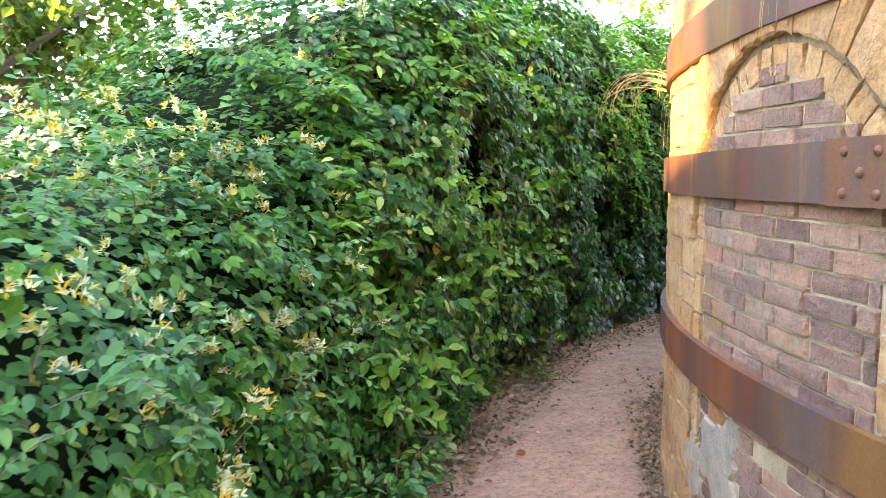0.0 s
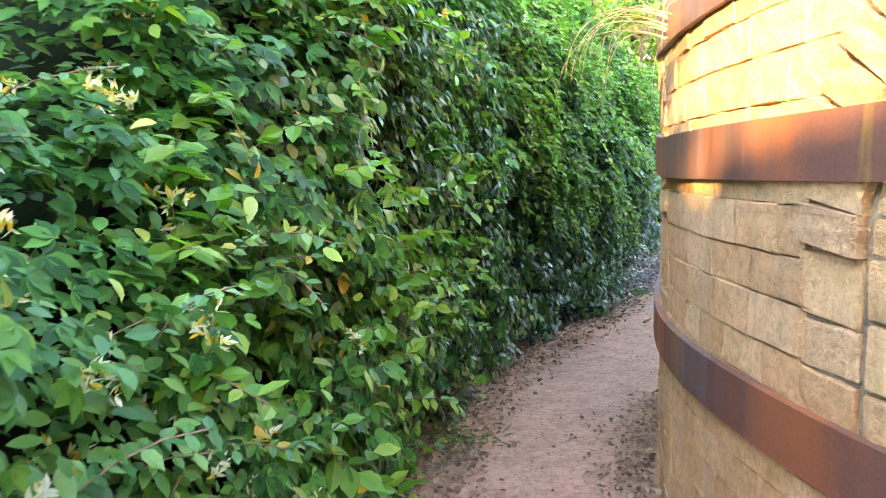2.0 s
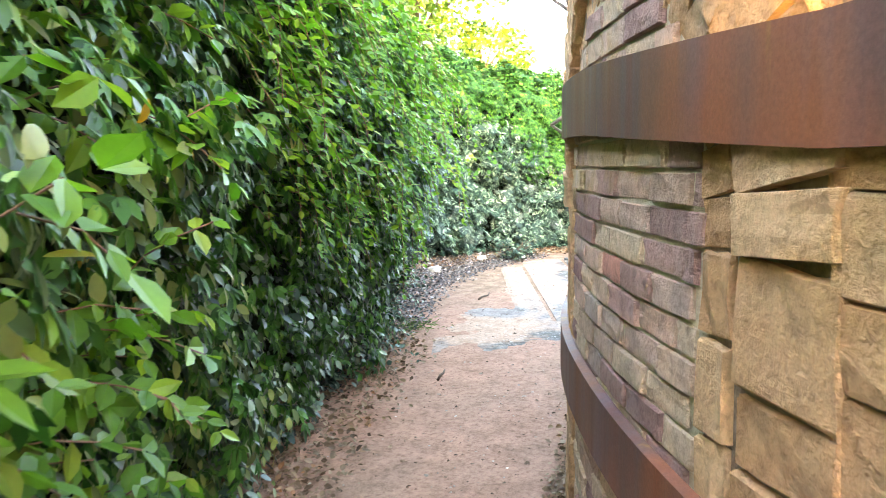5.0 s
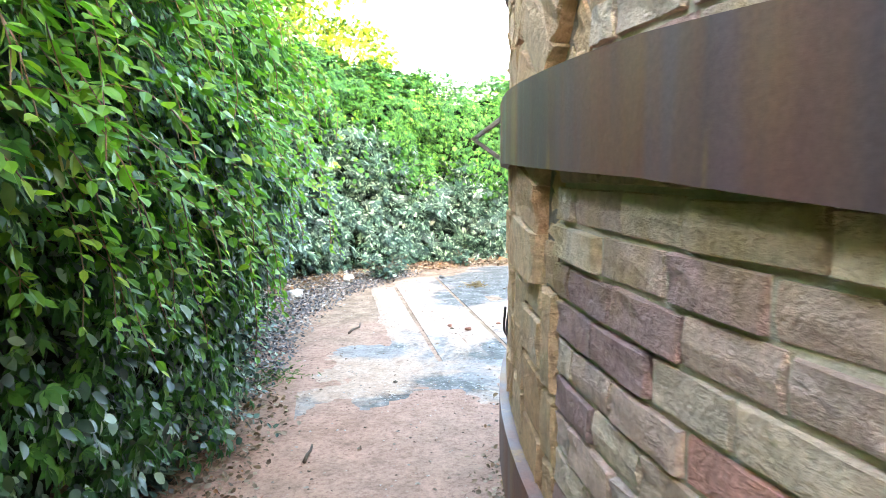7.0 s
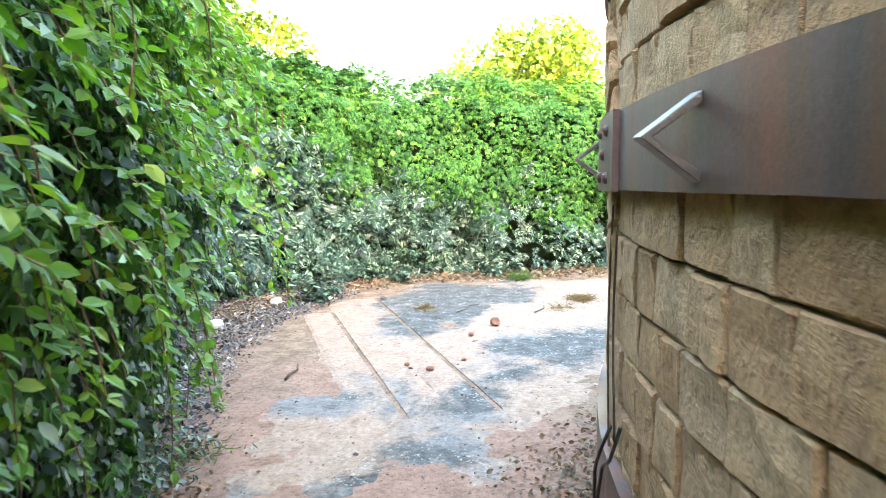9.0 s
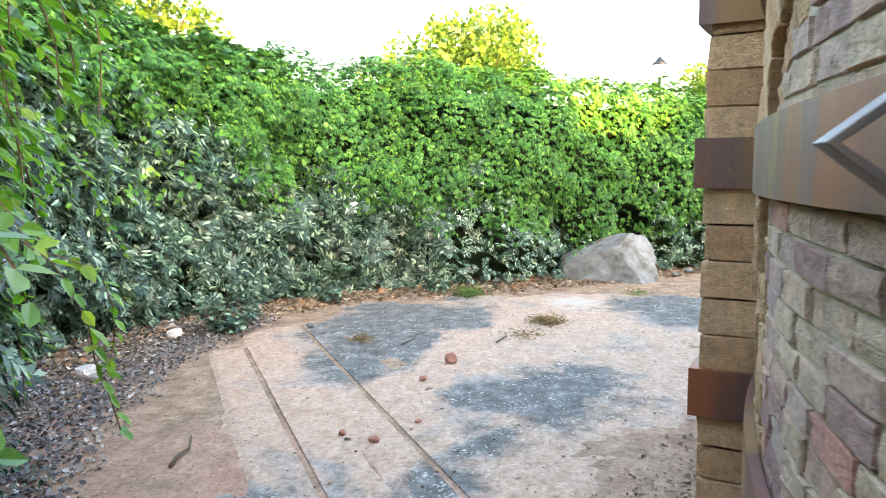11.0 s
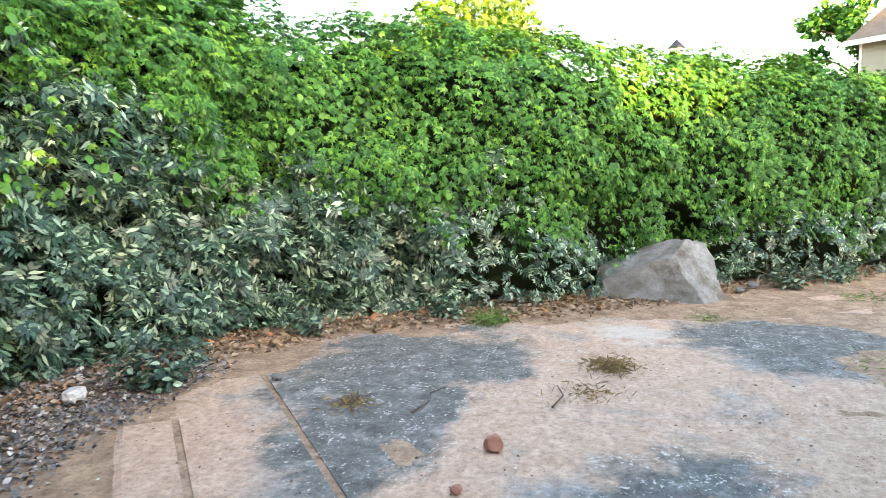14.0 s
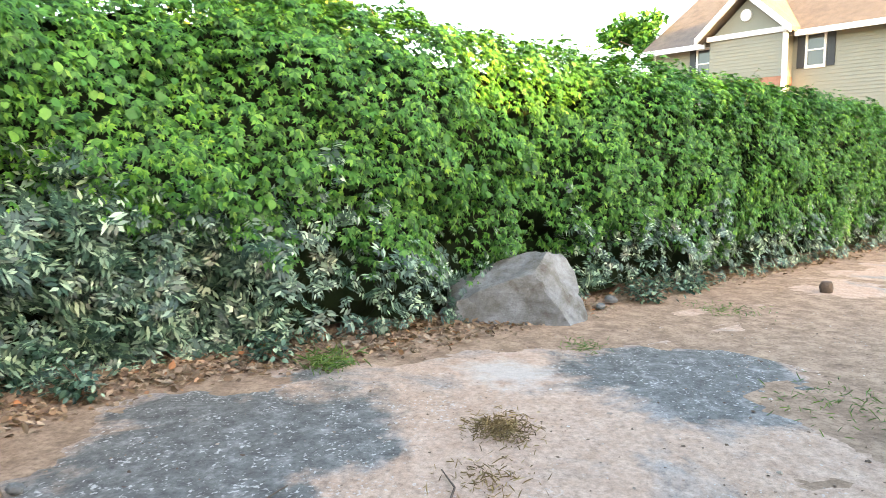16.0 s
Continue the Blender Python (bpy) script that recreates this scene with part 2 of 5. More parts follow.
# ---- hedge ----
# Inner foot of the hedge: x, y, height, bulge towards the path, depth
HEDGE = [
    (-7.6, 0.6, 1.6, 0.2, 2.0), (-6.75, 1.3, 1.63, 0.25, 2.2), (-6.15, 2.1, 1.7, 0.3, 2.4), (-5.63, 2.8, 1.82, 0.25, 2.4), (-5.15, 3.3, 2.4, 0.2, 2.5),
    (-4.7, 3.8, 2.85, 0.15, 2.5), (-4.3, 4.3, 2.95, 0.15, 2.2), (-3.4, 5.15, 3.05, 0.2, 2.2), (-2.3, 5.85, 3.05, 0.2, 2.2), (-1.1, 6.5, 3.0, 0.25, 2.2),
    (0.0, 7.15, 2.95, 0.35, 2.2), (1.0, 8.1, 2.95, 0.35, 2.2), (2.2, 9.2, 2.95, 0.35, 2.2), (3.4, 9.75, 3.05, 0.3, 2.2), (4.6, 9.8, 3.08, 0.25, 2.2), (5.8, 9.45, 3.0, 0.2, 2.2),
    (6.9, 8.8, 2.9, 0.15, 2.2), (7.7, 8.0, 2.92, 0.15, 2.2), (8.2, 7.0, 2.92, 0.15, 2.2), (8.8, 6.15, 2.88, 0.15, 2.2), (9.55, 5.45, 2.82, 0.15, 2.2),
    (10.2, 4.5, 2.72, 0.15, 2.2), (10.5, 3.7, 2.66, 0.2, 2.2), (11.3, 2.6, 2.66, 0.2, 2.2), (12.4, 1.3, 2.62, 0.2, 2.2), (14.2, -0.8, 2.6, 0.2, 2.2), (17.2, -4.0, 2.55, 0.2, 2.2),
    (21.0, -8.0, 2.5, 0.2, 2.2),
]


def spline(points, step):
    pts = np.array(points, float)
    pad = np.vstack([2 * pts[0] - pts[1], pts, 2 * pts[-1] - pts[-2]])
    out = []
    for i in range(1, len(pad) - 2):
        p0, p1, p2, p3 = pad[i - 1 : i + 3]
        m = max(2, int(np.linalg.norm((p2 - p1)[:2]) / step))
        for k in range(m):
            u = k / m
            out.append(0.5 * (2 * p1 + (p2 - p0) * u + (2 * p0 - 5 * p1 + 4 * p2 - p3) * u**2 + (3 * p1 - p0 - 3 * p2 + p3) * u**3))
    out.append(pts[-1])
    return np.array(out)


HLINE = spline(HEDGE, 0.1)
_t = np.gradient(HLINE[:, :2], axis=0)
_t = unit(_t)
HIN = np.stack([_t[:, 1], -_t[:, 0]], -1)       # towards the path
for _ in range(6):
    HIN[1:-1] = unit(HIN[:-2] + 2 * HIN[1:-1] + HIN[2:])
HLEN = np.r_[0, np.cumsum(np.linalg.norm(np.diff(HLINE[:, :2], axis=0), axis=1))]

# Cross-section: share of bulge, inward set (m), share of height
PROFILE_U = np.array([0.0, 0.12, 0.3, 0.5, 0.62, 0.72, 0.8, 0.9, 1.0])
PROFILE_B = np.array([0.0, 0.6, 1.0, 0.9, 0.45, 0.0, 0.0, 0.0, 0.0])
PROFILE_D = np.array([0.0, 0.0, 0.0, 0.02, 0.06, 0.14, 0.4, 0.95, 1.0])
PROFILE_H = np.array([0.0, 0.2, 0.48, 0.78, 0.92, 0.98, 1.0, 0.9, 0.0])


# the honeysuckle mound slopes back from the path
LEAN_S, LEAN = [0.0, 1.1, 2.1, 2.95, 3.6, 4.3], [0.75, 0.75, 0.7, 0.5, 0.28, 0.0]


def hedge_point(s, u):
    """Places on the hedge's smooth skin, s metres along it and u from foot over the top to the back."""
    i = np.interp(s, HLEN, np.arange(len(HLEN)))
    a = np.floor(i).astype(int).clip(0, len(HLEN) - 2)
    w = (i - a)[:, None]
    h = HLINE[a] * (1 - w) + HLINE[a + 1] * w
    lean = np.interp(s, LEAN_S, LEAN) * np.interp(u, PROFILE_U, PROFILE_H)
    n = unit(HIN[a] * (1 - w) + HIN[a + 1] * w)
    off = h[:, 3] * np.interp(u, PROFILE_U, PROFILE_B) - h[:, 4] * np.interp(u, PROFILE_U, PROFILE_D) - lean
    return np.c_[h[:, :2] + n * off[:, None], h[:, 2] * np.interp(u, PROFILE_U, PROFILE_H)]


# dark hollows in the growth
HOLLOWS = [(-4.55, 3.85, 1.62, 0.28), (9.75, 5.0, 0.62, 0.38), (9.1, 5.75, 0.7, 0.25), (6.8, 8.7, 1.35, 0.2), (7.7, 7.7, 0.45, 0.25), (-2.7, 5.5, 1.2, 0.35), (2.6, 9.4, 0.3, 0.4)]


def hedge_skin(s, u, lift=0.0):
    """The lumpy skin and the way it faces."""
    p = hedge_point(s, u)
    ds, du = hedge_point(s + 0.05, u) - hedge_point(s - 0.05, u), hedge_point(s, np.minimum(u + 0.02, 1)) - hedge_point(s, np.maximum(u - 0.02, 0))
    n = unit(np.cross(ds, du))
    lump = 0.2 * wobble(p, 1.3, 3.0) + 0.2 * wobble(p, 3.2, 9.0) - 0.3 * np.maximum(wobble(p, 2.1, 30.0) - 0.28, 0)
    for x, y, z, r in HOLLOWS:
        lump = lump - 0.3 * np.exp(-(((p - (x, y, z)) / r) ** 2).sum(-1))
    return p + n * (lump + lift)[:, None], n


def s_at(x, y):
    return HLEN[np.argmin((HLINE[:, 0] - x) ** 2 + (HLINE[:, 1] - y) ** 2)]


WAY_TH, WAY_R = [100, 120, 140, 150, 158, 166, 174, 190], [5.55, 5.6, 5.66, 5.92, 6.08, 6.33, 6.48, 6.65]


def off_the_path(p):
    """True where growth keeps clear of the trodden way round the kiln."""
    th = np.degrees(np.arctan2(p[:, 1], p[:, 0])) % 360
    skirt = 0.2 * np.clip((0.75 - p[:, 2]) / 0.5, 0, 1) * np.clip((th - 142) / 5, 0, 1)
    return np.hypot(p[:, 0], p[:, 1]) > np.interp(th, WAY_TH, WAY_R) - skirt


S_TALL, S_DARK, S_CURTAIN, S_FAR, S_MID, S_CORNER, S_LAST = (s_at(*p) for p in ((-4.9, 3.6), (-3.0, 5.4), (0.0, 7.15), (2.2, 9.2), (6.4, 9.1), (9.55, 5.45), (17.2, -4.0)))

hedge = tagged(empty("hedge", (-5.6, 2.75, 0)), "overgrown green hedge of creeper, oleaster and honeysuckle", "hedge")
hs = np.linspace(0, HLEN[-1], 220)
hu = np.linspace(0, 1, 22)
S2, U2 = np.meshgrid(hs, hu, indexing="ij")
# closed sheet behind the leaves; its dark colour stands in for inner shade
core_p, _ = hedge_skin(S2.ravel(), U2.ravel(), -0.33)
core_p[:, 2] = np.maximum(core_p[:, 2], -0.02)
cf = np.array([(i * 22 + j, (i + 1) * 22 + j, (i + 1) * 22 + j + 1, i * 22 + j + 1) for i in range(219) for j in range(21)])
core = quads_mesh("core_shade_sheet", core_p, cf, HEDGE_CORE)


def local(me, ob):
    me.transform(Matrix.Translation(ob.location).inverted())
    return me


part_mesh("core_shade_sheet", local(core, hedge), hedge, "near-black sheet inside the hedge with the inner shade painted in", "stuff")


def scatter(n, s0, s1, u0, u1, keep=None, top=0.1, deep=0.38):
    s, u = rng.uniform(s0, s1, n), rng.uniform(u0, u1, n)
    lift = top - deep * rng.beta(1.2, 1.8, n)
    p, nrm = hedge_skin(s, u, lift)
    if n > 2000:
        p = p + nrm * (0.065 * (wobble(p, 2.4, 11.0) + 0.6 * wobble(p, 6.0, 17.0)))[:, None]
    if keep is not None:
        k = keep(s, u, p)
        p, nrm, s, u = p[k], nrm[k], s[k], u[k]
    k = (p[:, 2] > 0.02) & off_the_path(p)
    for x, y, z, r in HOLLOWS:
        k &= (np.linalg.norm(p - (x, y, z), axis=1) > r * 1.1) | (rng.random(len(p)) < 0.3)
    return p[k], nrm[k], s[k], u[k]


def foliage(name, n, s0, s1, u0, u1, size, material, droop=0.8, shape=(LEAF, LEAF_FACES), width=1.0, keep=None, label="", tilt=0.45, top=0.1, deep=0.38, up=0.45):
    """Leaves over a stretch of the hedge: single, fingered or in whorls, laid like shingles where tilt is low."""
    p, nrm, s, u = scatter(n, s0, s1, u0, u1, keep, top, deep)
    m = len(p)
    face = unit(nrm + tilt * rng.normal(size=(m, 3)) + np.array([0, 0, up]))
    along = unit(rng.normal(size=(m, 3)) * 0.5 + np.array([0, 0, -droop]) + nrm * 0.35)
    me = leaves_mesh(name, p, face, along, size * rng.uniform(0.6, 1.25, m), material, width, *shape)
    return part_mesh(name, local(me, hedge), hedge, label, "stuff")


def patch(scale, seed, above, soft=0.12):
    """Keep what lies in noisy patches."""
    return lambda s, u, p: wobble(p, scale, seed) + rng.normal(0, soft, len(p)) > above


S_OLIVE = s_at(-2.5, 5.7)
REACH_S = [s_at(*p) for p in ((-3.4, 5.15), (-1.1, 6.5), (0.0, 7.15), (1.0, 8.1), (2.2, 9.2), (4.6, 9.8), (5.8, 9.45), (7.7, 8.0), (9.55, 5.45), (14.2, -0.8))]
REACH_Z = [0.4, 1.0, 1.7, 2.05, 2.35, 2.2, 1.75, 1.2, 0.75, 0.6]


def oleaster_zone(s, u, p):
    """True where the grey-green oleaster shows through the creeper: all of the foot, and higher where the hedge bends."""
    return p[:, 2] < np.interp(s, REACH_S, REACH_Z) + 0.1 + 0.55 * wobble(p, 1.3, 21.0) + 0.25 * wobble(p, 4.0, 25.0) + rng.normal(0, 0.08, len(p))


def creeper_zone(s, u, p):
    return p[:, 2] > np.interp(s, REACH_S, REACH_Z) - 0.12 + 0.55 * wobble(p, 1.3, 21.0) + 0.25 * wobble(p, 4.0, 25.0) + rng.normal(0, 0.1, len(p))


BROAD = (BIG, BIG_FACES)
foliage("honeysuckle_leaves", 16500, 0, S_TALL + 0.3, 0.0, 0.95, 0.057, HONEY, 0.4, BROAD, 0.95, tilt=0.4, up=0.7)
foliage("creeper_leaves", 5000, 0, S_TALL + 0.3, 0.05, 0.95, 0.066, CREEPER, 0.6, FAN_NEAR, 1.1, patch(1.1, 44.0, -0.15), tilt=0.3, top=0.14, deep=0.3, up=0.6)
foliage("creeper_leaves", 1500, 0, S_TALL, 0.2, 0.95, 0.06, CREEPER_YOUNG, 0.5, FAN_NEAR, 1.0, patch(1.5, 40.0, 0.15), top=0.16, deep=0.2)
foliage("creeper_leaves", 4500, S_TALL - 0.8, S_DARK, 0.05, 0.95, 0.066, CREEPER, 0.7, FAN_NEAR, 1.1, tilt=0.35, top=0.14, deep=0.34)
foliage("young_creeper_leaves", 6000, S_TALL + 0.9, S_FAR, 0.3, 0.95, 0.06, CREEPER_YOUNG, 0.9, FAN, 1.0, patch(1.2, 33.0, 0.05), top=0.14, deep=0.25)
foliage("olive_leaves", 13500, S_TALL - 0.5, S_OLIVE, 0.0, 0.85, 0.061, OLIVE, 0.9, BROAD, 1.05, tilt=0.4)
foliage("creeper_leaves", 13000, S_OLIVE - 0.4, S_FAR, 0.2, 0.95, 0.065, CREEPER, 0.9, FAN, 1.0, creeper_zone, tilt=0.35, top=0.12, deep=0.26)
foliage("oleaster_leaves", 21000, s_at(0.1, 7.25), S_MID + 2.5, 0.0, 0.85, 0.062, OLEASTER, -0.15, SPRIG, 1.85, oleaster_zone, tilt=0.4, top=0.08, deep=0.36, up=0.8)
foliage("creeper_leaves", 21000, S_FAR - 0.5, S_MID + 0.5, 0.3, 0.95, 0.068, CREEPER, 0.9, FAN, 1.0, creeper_zone, tilt=0.35, top=0.1, deep=0.2)
foliage("creeper_leaves", 44000, S_MID - 0.5, S_LAST, 0.05, 0.95, 0.07, CREEPER, 0.9, FAN, 1.0, creeper_zone, tilt=0.35, top=0.1, deep=0.2)
foliage("ivy_leaves", 8500, S_DARK - 0.8, S_CURTAIN + 0.5, 0.0, 0.42, 0.058, OLEASTER, 0.5, BROAD, 1.05, tilt=0.45, top=0.08, deep=0.34, up=0.7, label="dark blue-green ivy leaves at the hedge foot")
foliage("creeper_leaves", 5000, S_DARK - 0.8, S_CURTAIN + 0.5, 0.02, 0.45, 0.068, CREEPER, 0.8, FAN_NEAR, 1.0, tilt=0.4, top=0.06, deep=0.3)
foliage("creeper_leaves", 9000, S_CURTAIN, S_LAST, 0.5, 0.86, 0.066, CREEPER, 0.7, FAN, 1.05, tilt=0.3, top=0.06, deep=0.14)
foliage("creeper_leaves", 1500, S_FAR, S_CORNER + 2.0, 0.25, 0.8, 0.075, CREEPER, 0.9, BROAD, 1.5, patch(1.3, 61.0, 0.12), tilt=0.25, top=0.14, deep=0.1)
foliage("young_creeper_leaves", 6500, S_FAR, S_LAST, 0.25, 0.95, 0.055, CREEPER_YOUNG, 0.8, FAN, 1.0, patch(1.0, 51.0, 0.05), top=0.14, deep=0.14)
foliage("oleaster_leaves", 7000, S_MID + 1.0, S_LAST, 0.0, 0.55, 0.055, OLEASTER, -0.15, SPRIG, 1.7, oleaster_zone, tilt=0.4, top=0.12, deep=0.2, up=0.8)


def shoots(name, n, s0, s1, u0, u1, length, size, material, hang=1.0, out=0.5, label=""):
    """Long shoots that arch out of the hedge and hang, with paired leaves; their stems are a part of their own."""
    p, nrm, _, _ = scatter(n, s0, s1, u0, u1)
    at, face, along, sz, sv, sf = [], [], [], [], [], []
    for k in range(len(p)):
        v = unit(nrm[k] * out + rng.normal(0, 0.35, 3) + np.array([0, 0, 0.45]))
        q, line = p[k].copy(), [p[k].copy()]
        for j in range(int(length / 0.04 * rng.uniform(0.5, 1.2))):
            v = unit(v + np.array([0, 0, -0.16 * hang]) + rng.normal(0, 0.1, 3))
            q = q + 0.04 * v
            if q[2] < 0.05 or not off_the_path(q[None])[0]:
                break
            line.append(q.copy())
            for side in (-1, 1):
                w = np.cross(v, (0, 0, 1)) * side
                at.append(q.copy())
                face.append(np.array([0, 0, 0.7]) + nrm[k] * 0.5 + rng.normal(0, 0.35, 3))
                along.append(w + 0.45 * v + np.array([0, 0, -0.25]) + rng.normal(0, 0.2, 3))
                sz.append(size * rng.uniform(0.6, 1.2) * (1 - 0.45 * j * 0.04 / length))
        if len(line) > 2:
            tv, tf = tube(line[::2], [0.0022] * len(line[::2]), 3)
            sf += [tuple(i + len(sv) for i in f) for f in tf]
            sv += tv
    me = leaves_mesh(name, np.array(at), np.array(face), np.array(along), np.array(sz), material, 0.85)
    part_mesh(name, local(me, hedge), hedge, label, "stuff")
    part_mesh("vine_stem", local(mesh_of("vine_stem", sv, sf, STEM), hedge), hedge, "thin brown vine stems", "stuff")


shoots("trailing_vine", 330, S_OLIVE - 0.6, S_CURTAIN + 0.7, 0.25, 0.72, 0.7, 0.075, VINE, 1.3, 0.7, "bright green shoots hanging over the path")
shoots("trailing_vine", 110, S_TALL - 0.3, S_DARK + 1, 0.4, 0.75, 0.5, 0.06, VINE, 1.0, 0.6, "yellowish green shoots on the hedge")
shoots("arching_vine", 170, 0.2, S_TALL + 0.4, 0.15, 0.75, 0.4, 0.06, HONEY, 0.7, 0.6, "arching honeysuckle shoots")
shoots("arching_vine", 210, S_TALL - 1.2, S_TALL + 1.8, 0.1, 0.6, 0.35, 0.1, VINE, 0.6, 0.8, "light green shoots beside the path")
shoots("arching_vine", 160, S_FAR, S_LAST, 0.45, 0.85, 0.2, 0.045, CREEPER, 0.9, 0.6, "loose shoots along the top of the hedge")
shoots("ground_vine", 160, S_CURTAIN - 1.0, S_FAR, 0.0, 0.12, 0.35, 0.06, OLEASTER, 0.5, 0.8, "low shoots at the hedge foot")

# honeysuckle flowers: tubes that split into curled lips
p, nrm, _, _ = scatter(480, 0.3, S_TALL - 0.2, 0.2, 0.82, lambda s, u, p: wobble(p, 1.8, 70.0) > -0.12)
p = p + nrm * 0.06
p, nrm = p[off_the_path(p)], nrm[off_the_path(p)]
fa, ff, fl, fs = [], [], [], []
for k in range(len(p)):
    for _ in range(int(rng.integers(6, 12))):
        d = unit(nrm[k] * 0.5 + rng.normal(0, 0.6, 3) + np.array([0, 0, 0.5]))
        base = p[k] + rng.normal(0, 0.018, 3)
        for j in range(5):
            fa.append(base + d * (0.012 if j < 3 else 0.0))
            ff.append(rng.normal(0, 1, 3))
            fl.append(d + rng.normal(0, 0.45 if j < 3 else 0.1, 3))
            fs.append(rng.uniform(0.022, 0.034))
me = leaves_mesh("blossom", np.array(fa), np.array(ff), np.array(fl), np.array(fs), PETAL, 0.5)
part_mesh("blossom", local(me, hedge), hedge, "white and yellow honeysuckle flowers", "stuff")

# the large leaves nearest the path, one by one
def leaf_tone(name, color):
    n = Nodes(name)
    oi = n.add("ObjectInfo")
    c = n.mix(oi.outputs["Random"], tuple(k * 0.65 for k in color), tuple(min(1, k * 1.35) for k in color))
    w = n.add("TexWave", Scale=9.0, Distortion=1.5)
    n.link(n.coords((0.6, 1, 1)), w.inputs["Vector"])
    c = n.mix(0.18, c, n.ramp(w.outputs["Fac"], [(0.2, (0.6, 0.7, 0.5)), (0.8, (1.1, 1.1, 1.0))]), "MULTIPLY")
    n.done(c, 0.42, 0, 0.45)
    tr = n.add("BsdfTranslucent")
    n.link(n.mix(1.0, c, (1.0, 1.2, 0.55), "MULTIPLY"), tr.inputs["Color"])
    ms = n.add("MixShader", Fac=0.3)
    n.link(n.bsdf.outputs[0], ms.inputs[1])
    n.link(tr.outputs[0], ms.inputs[2])
    n.link(ms.outputs[0], n.out.inputs["Surface"])
    return n.mat


BIG_LEAVES = [mesh_of("leaf", BIG * (0.86, 1, k), BIG_FACES.tolist(), leaf_tone("large_leaf", c), True) for k, c in ((1.0, (0.2, 0.42, 0.09)), (2.2, (0.32, 0.41, 0.12)), (1.5, (0.17, 0.36, 0.08)), (0.6, (0.34, 0.55, 0.13)))]
BIG_LEAVES.append(mesh_of("leaf", BIG, BIG_FACES.tolist(), leaf_tone("yellow_leaf", (0.55, 0.36, 0.03)), True))
p, nrm, s, u = scatter(330, S_TALL - 1.2, S_TALL + 2.0, 0.12, 0.7)
for k in range(min(300, len(p))):
    z = Vector(nrm[k]) * 0.9 + Vector(rng.normal(0, 0.45, 3)) + Vector((0, 0, 0.5))
    z.normalize()
    y = Vector(rng.normal(0, 0.7, 3)) + Vector((0, 0, -0.7)) + Vector(nrm[k]) * 0.25
    y = (y - y.dot(z) * z).normalized()
    x = y.cross(z)
    size = rng.uniform(0.055, 0.085)
    ob = new("leaf", BIG_LEAVES[4] if rng.random() < 0.05 else BIG_LEAVES[int(rng.integers(0, 4))])
    ob.parent = hedge
    at = Vector(p[k] + nrm[k] * 0.08) - hedge.location
    ob.matrix_local = Matrix(((x.x * size, y.x * size, z.x * size, at.x), (x.y * size, y.y * size, z.y * size, at.y), (x.z * size, y.z * size, z.z * size, at.z), (0, 0, 0, 1)))


def shrub(at, radius, height, n, material, label, size=0.06):
    """A low bush of leafy sprigs at the hedge's foot."""
    thing = tagged(empty("shrub", (at[0], at[1], 0)), label, "shrub")
    sprigs = max(7, n // 45)
    pts, sv, sf = [], [], []
    for k in range(sprigs):
        a, q = rng.uniform(0, 6.28), rng.uniform(0.3, 1)
        tip = np.array([radius * q * math.cos(a), radius * q * math.sin(a), height * rng.uniform(0.5, 1.05) * (1.15 - 0.5 * q)])
        v, f = tube([(0, 0, 0), tuple(tip * (0.45, 0.45, 0.65)), tuple(tip)], [0.006, 0.004, 0.002], 4)
        part_mesh("stem", mesh_of("stem", v, f, STEM), thing)
        w = rng.uniform(0.25, 1, (n // sprigs, 1))
        pts.append(tip * w * np.c_[w, w, w ** 0.4] + rng.normal(0, 0.05, (n // sprigs, 3)))
    p = np.concatenate(pts)
    p = p[(p[:, 2] > 0.015) & off_the_path(p + (at[0], at[1], 0))]
    out = unit(p * (1, 1, 0.3) + rng.normal(0, 0.02, p.shape))
    me = leaves_mesh("foliage", p, out * 0.4 + np.array([0, 0, 0.9]) + rng.normal(0, 0.4, p.shape), out + rng.normal(0, 0.5, p.shape), size * rng.uniform(0.6, 1.25, len(p)), material, 0.9)
    part_mesh("foliage", me, thing, "", "stuff")


for at, radius, height, n, mat, label in (
        ((4.95, 8.75), 0.38, 0.45, 520, OLEASTER, "low grey-green shrub at the hedge foot"), ((5.6, 8.95), 0.3, 0.3, 320, OLEASTER, "low grey-green shrub at the hedge foot"),
        ((6.7, 8.35), 0.25, 0.32, 300, OLEASTER, "small leafy shrub at the hedge foot"), ((7.55, 7.35), 0.22, 0.3, 260, OLEASTER, "small leafy shrub at the hedge foot"),
        ((9.95, 3.75), 0.42, 0.34, 420, OLEASTER, "low sprawling shrub beside the boulder"), ((10.7, 2.95), 0.4, 0.3, 360, OLEASTER, "low sprawling shrub at the hedge foot"),
        ((-0.45, 6.95), 0.42, 0.4, 480, CREEPER, "low green bush beside the path"), ((-1.3, 6.45), 0.35, 0.35, 420, OLEASTER, "low dark bush beside the path"),
        ((0.35, 7.65), 0.4, 0.42, 460, OLEASTER, "low dark bush at the hedge foot"), ((-3.75, 4.75), 0.3, 0.3, 320, OLIVE, "low olive-green bush beside the path"),
        ((-5.45, 2.62), 0.3, 0.42, 420, HONEY, "low green growth at the foot of the honeysuckle"), ((-5.2, 3.0), 0.28, 0.36, 380, OLIVE, "low olive-green growth beside the path"),
        ((-5.85, 2.2), 0.3, 0.4, 400, HONEY, "low green growth at the foot of the honeysuckle"), ((-4.95, 3.4), 0.26, 0.3, 340, CREEPER, "low creeper spreading beside the path"),
        ((-4.55, 4.0), 0.3, 0.35, 360, CREEPER_YOUNG, "low light-green bush beside the path")):
    shrub(at, radius, height, n, mat, label)

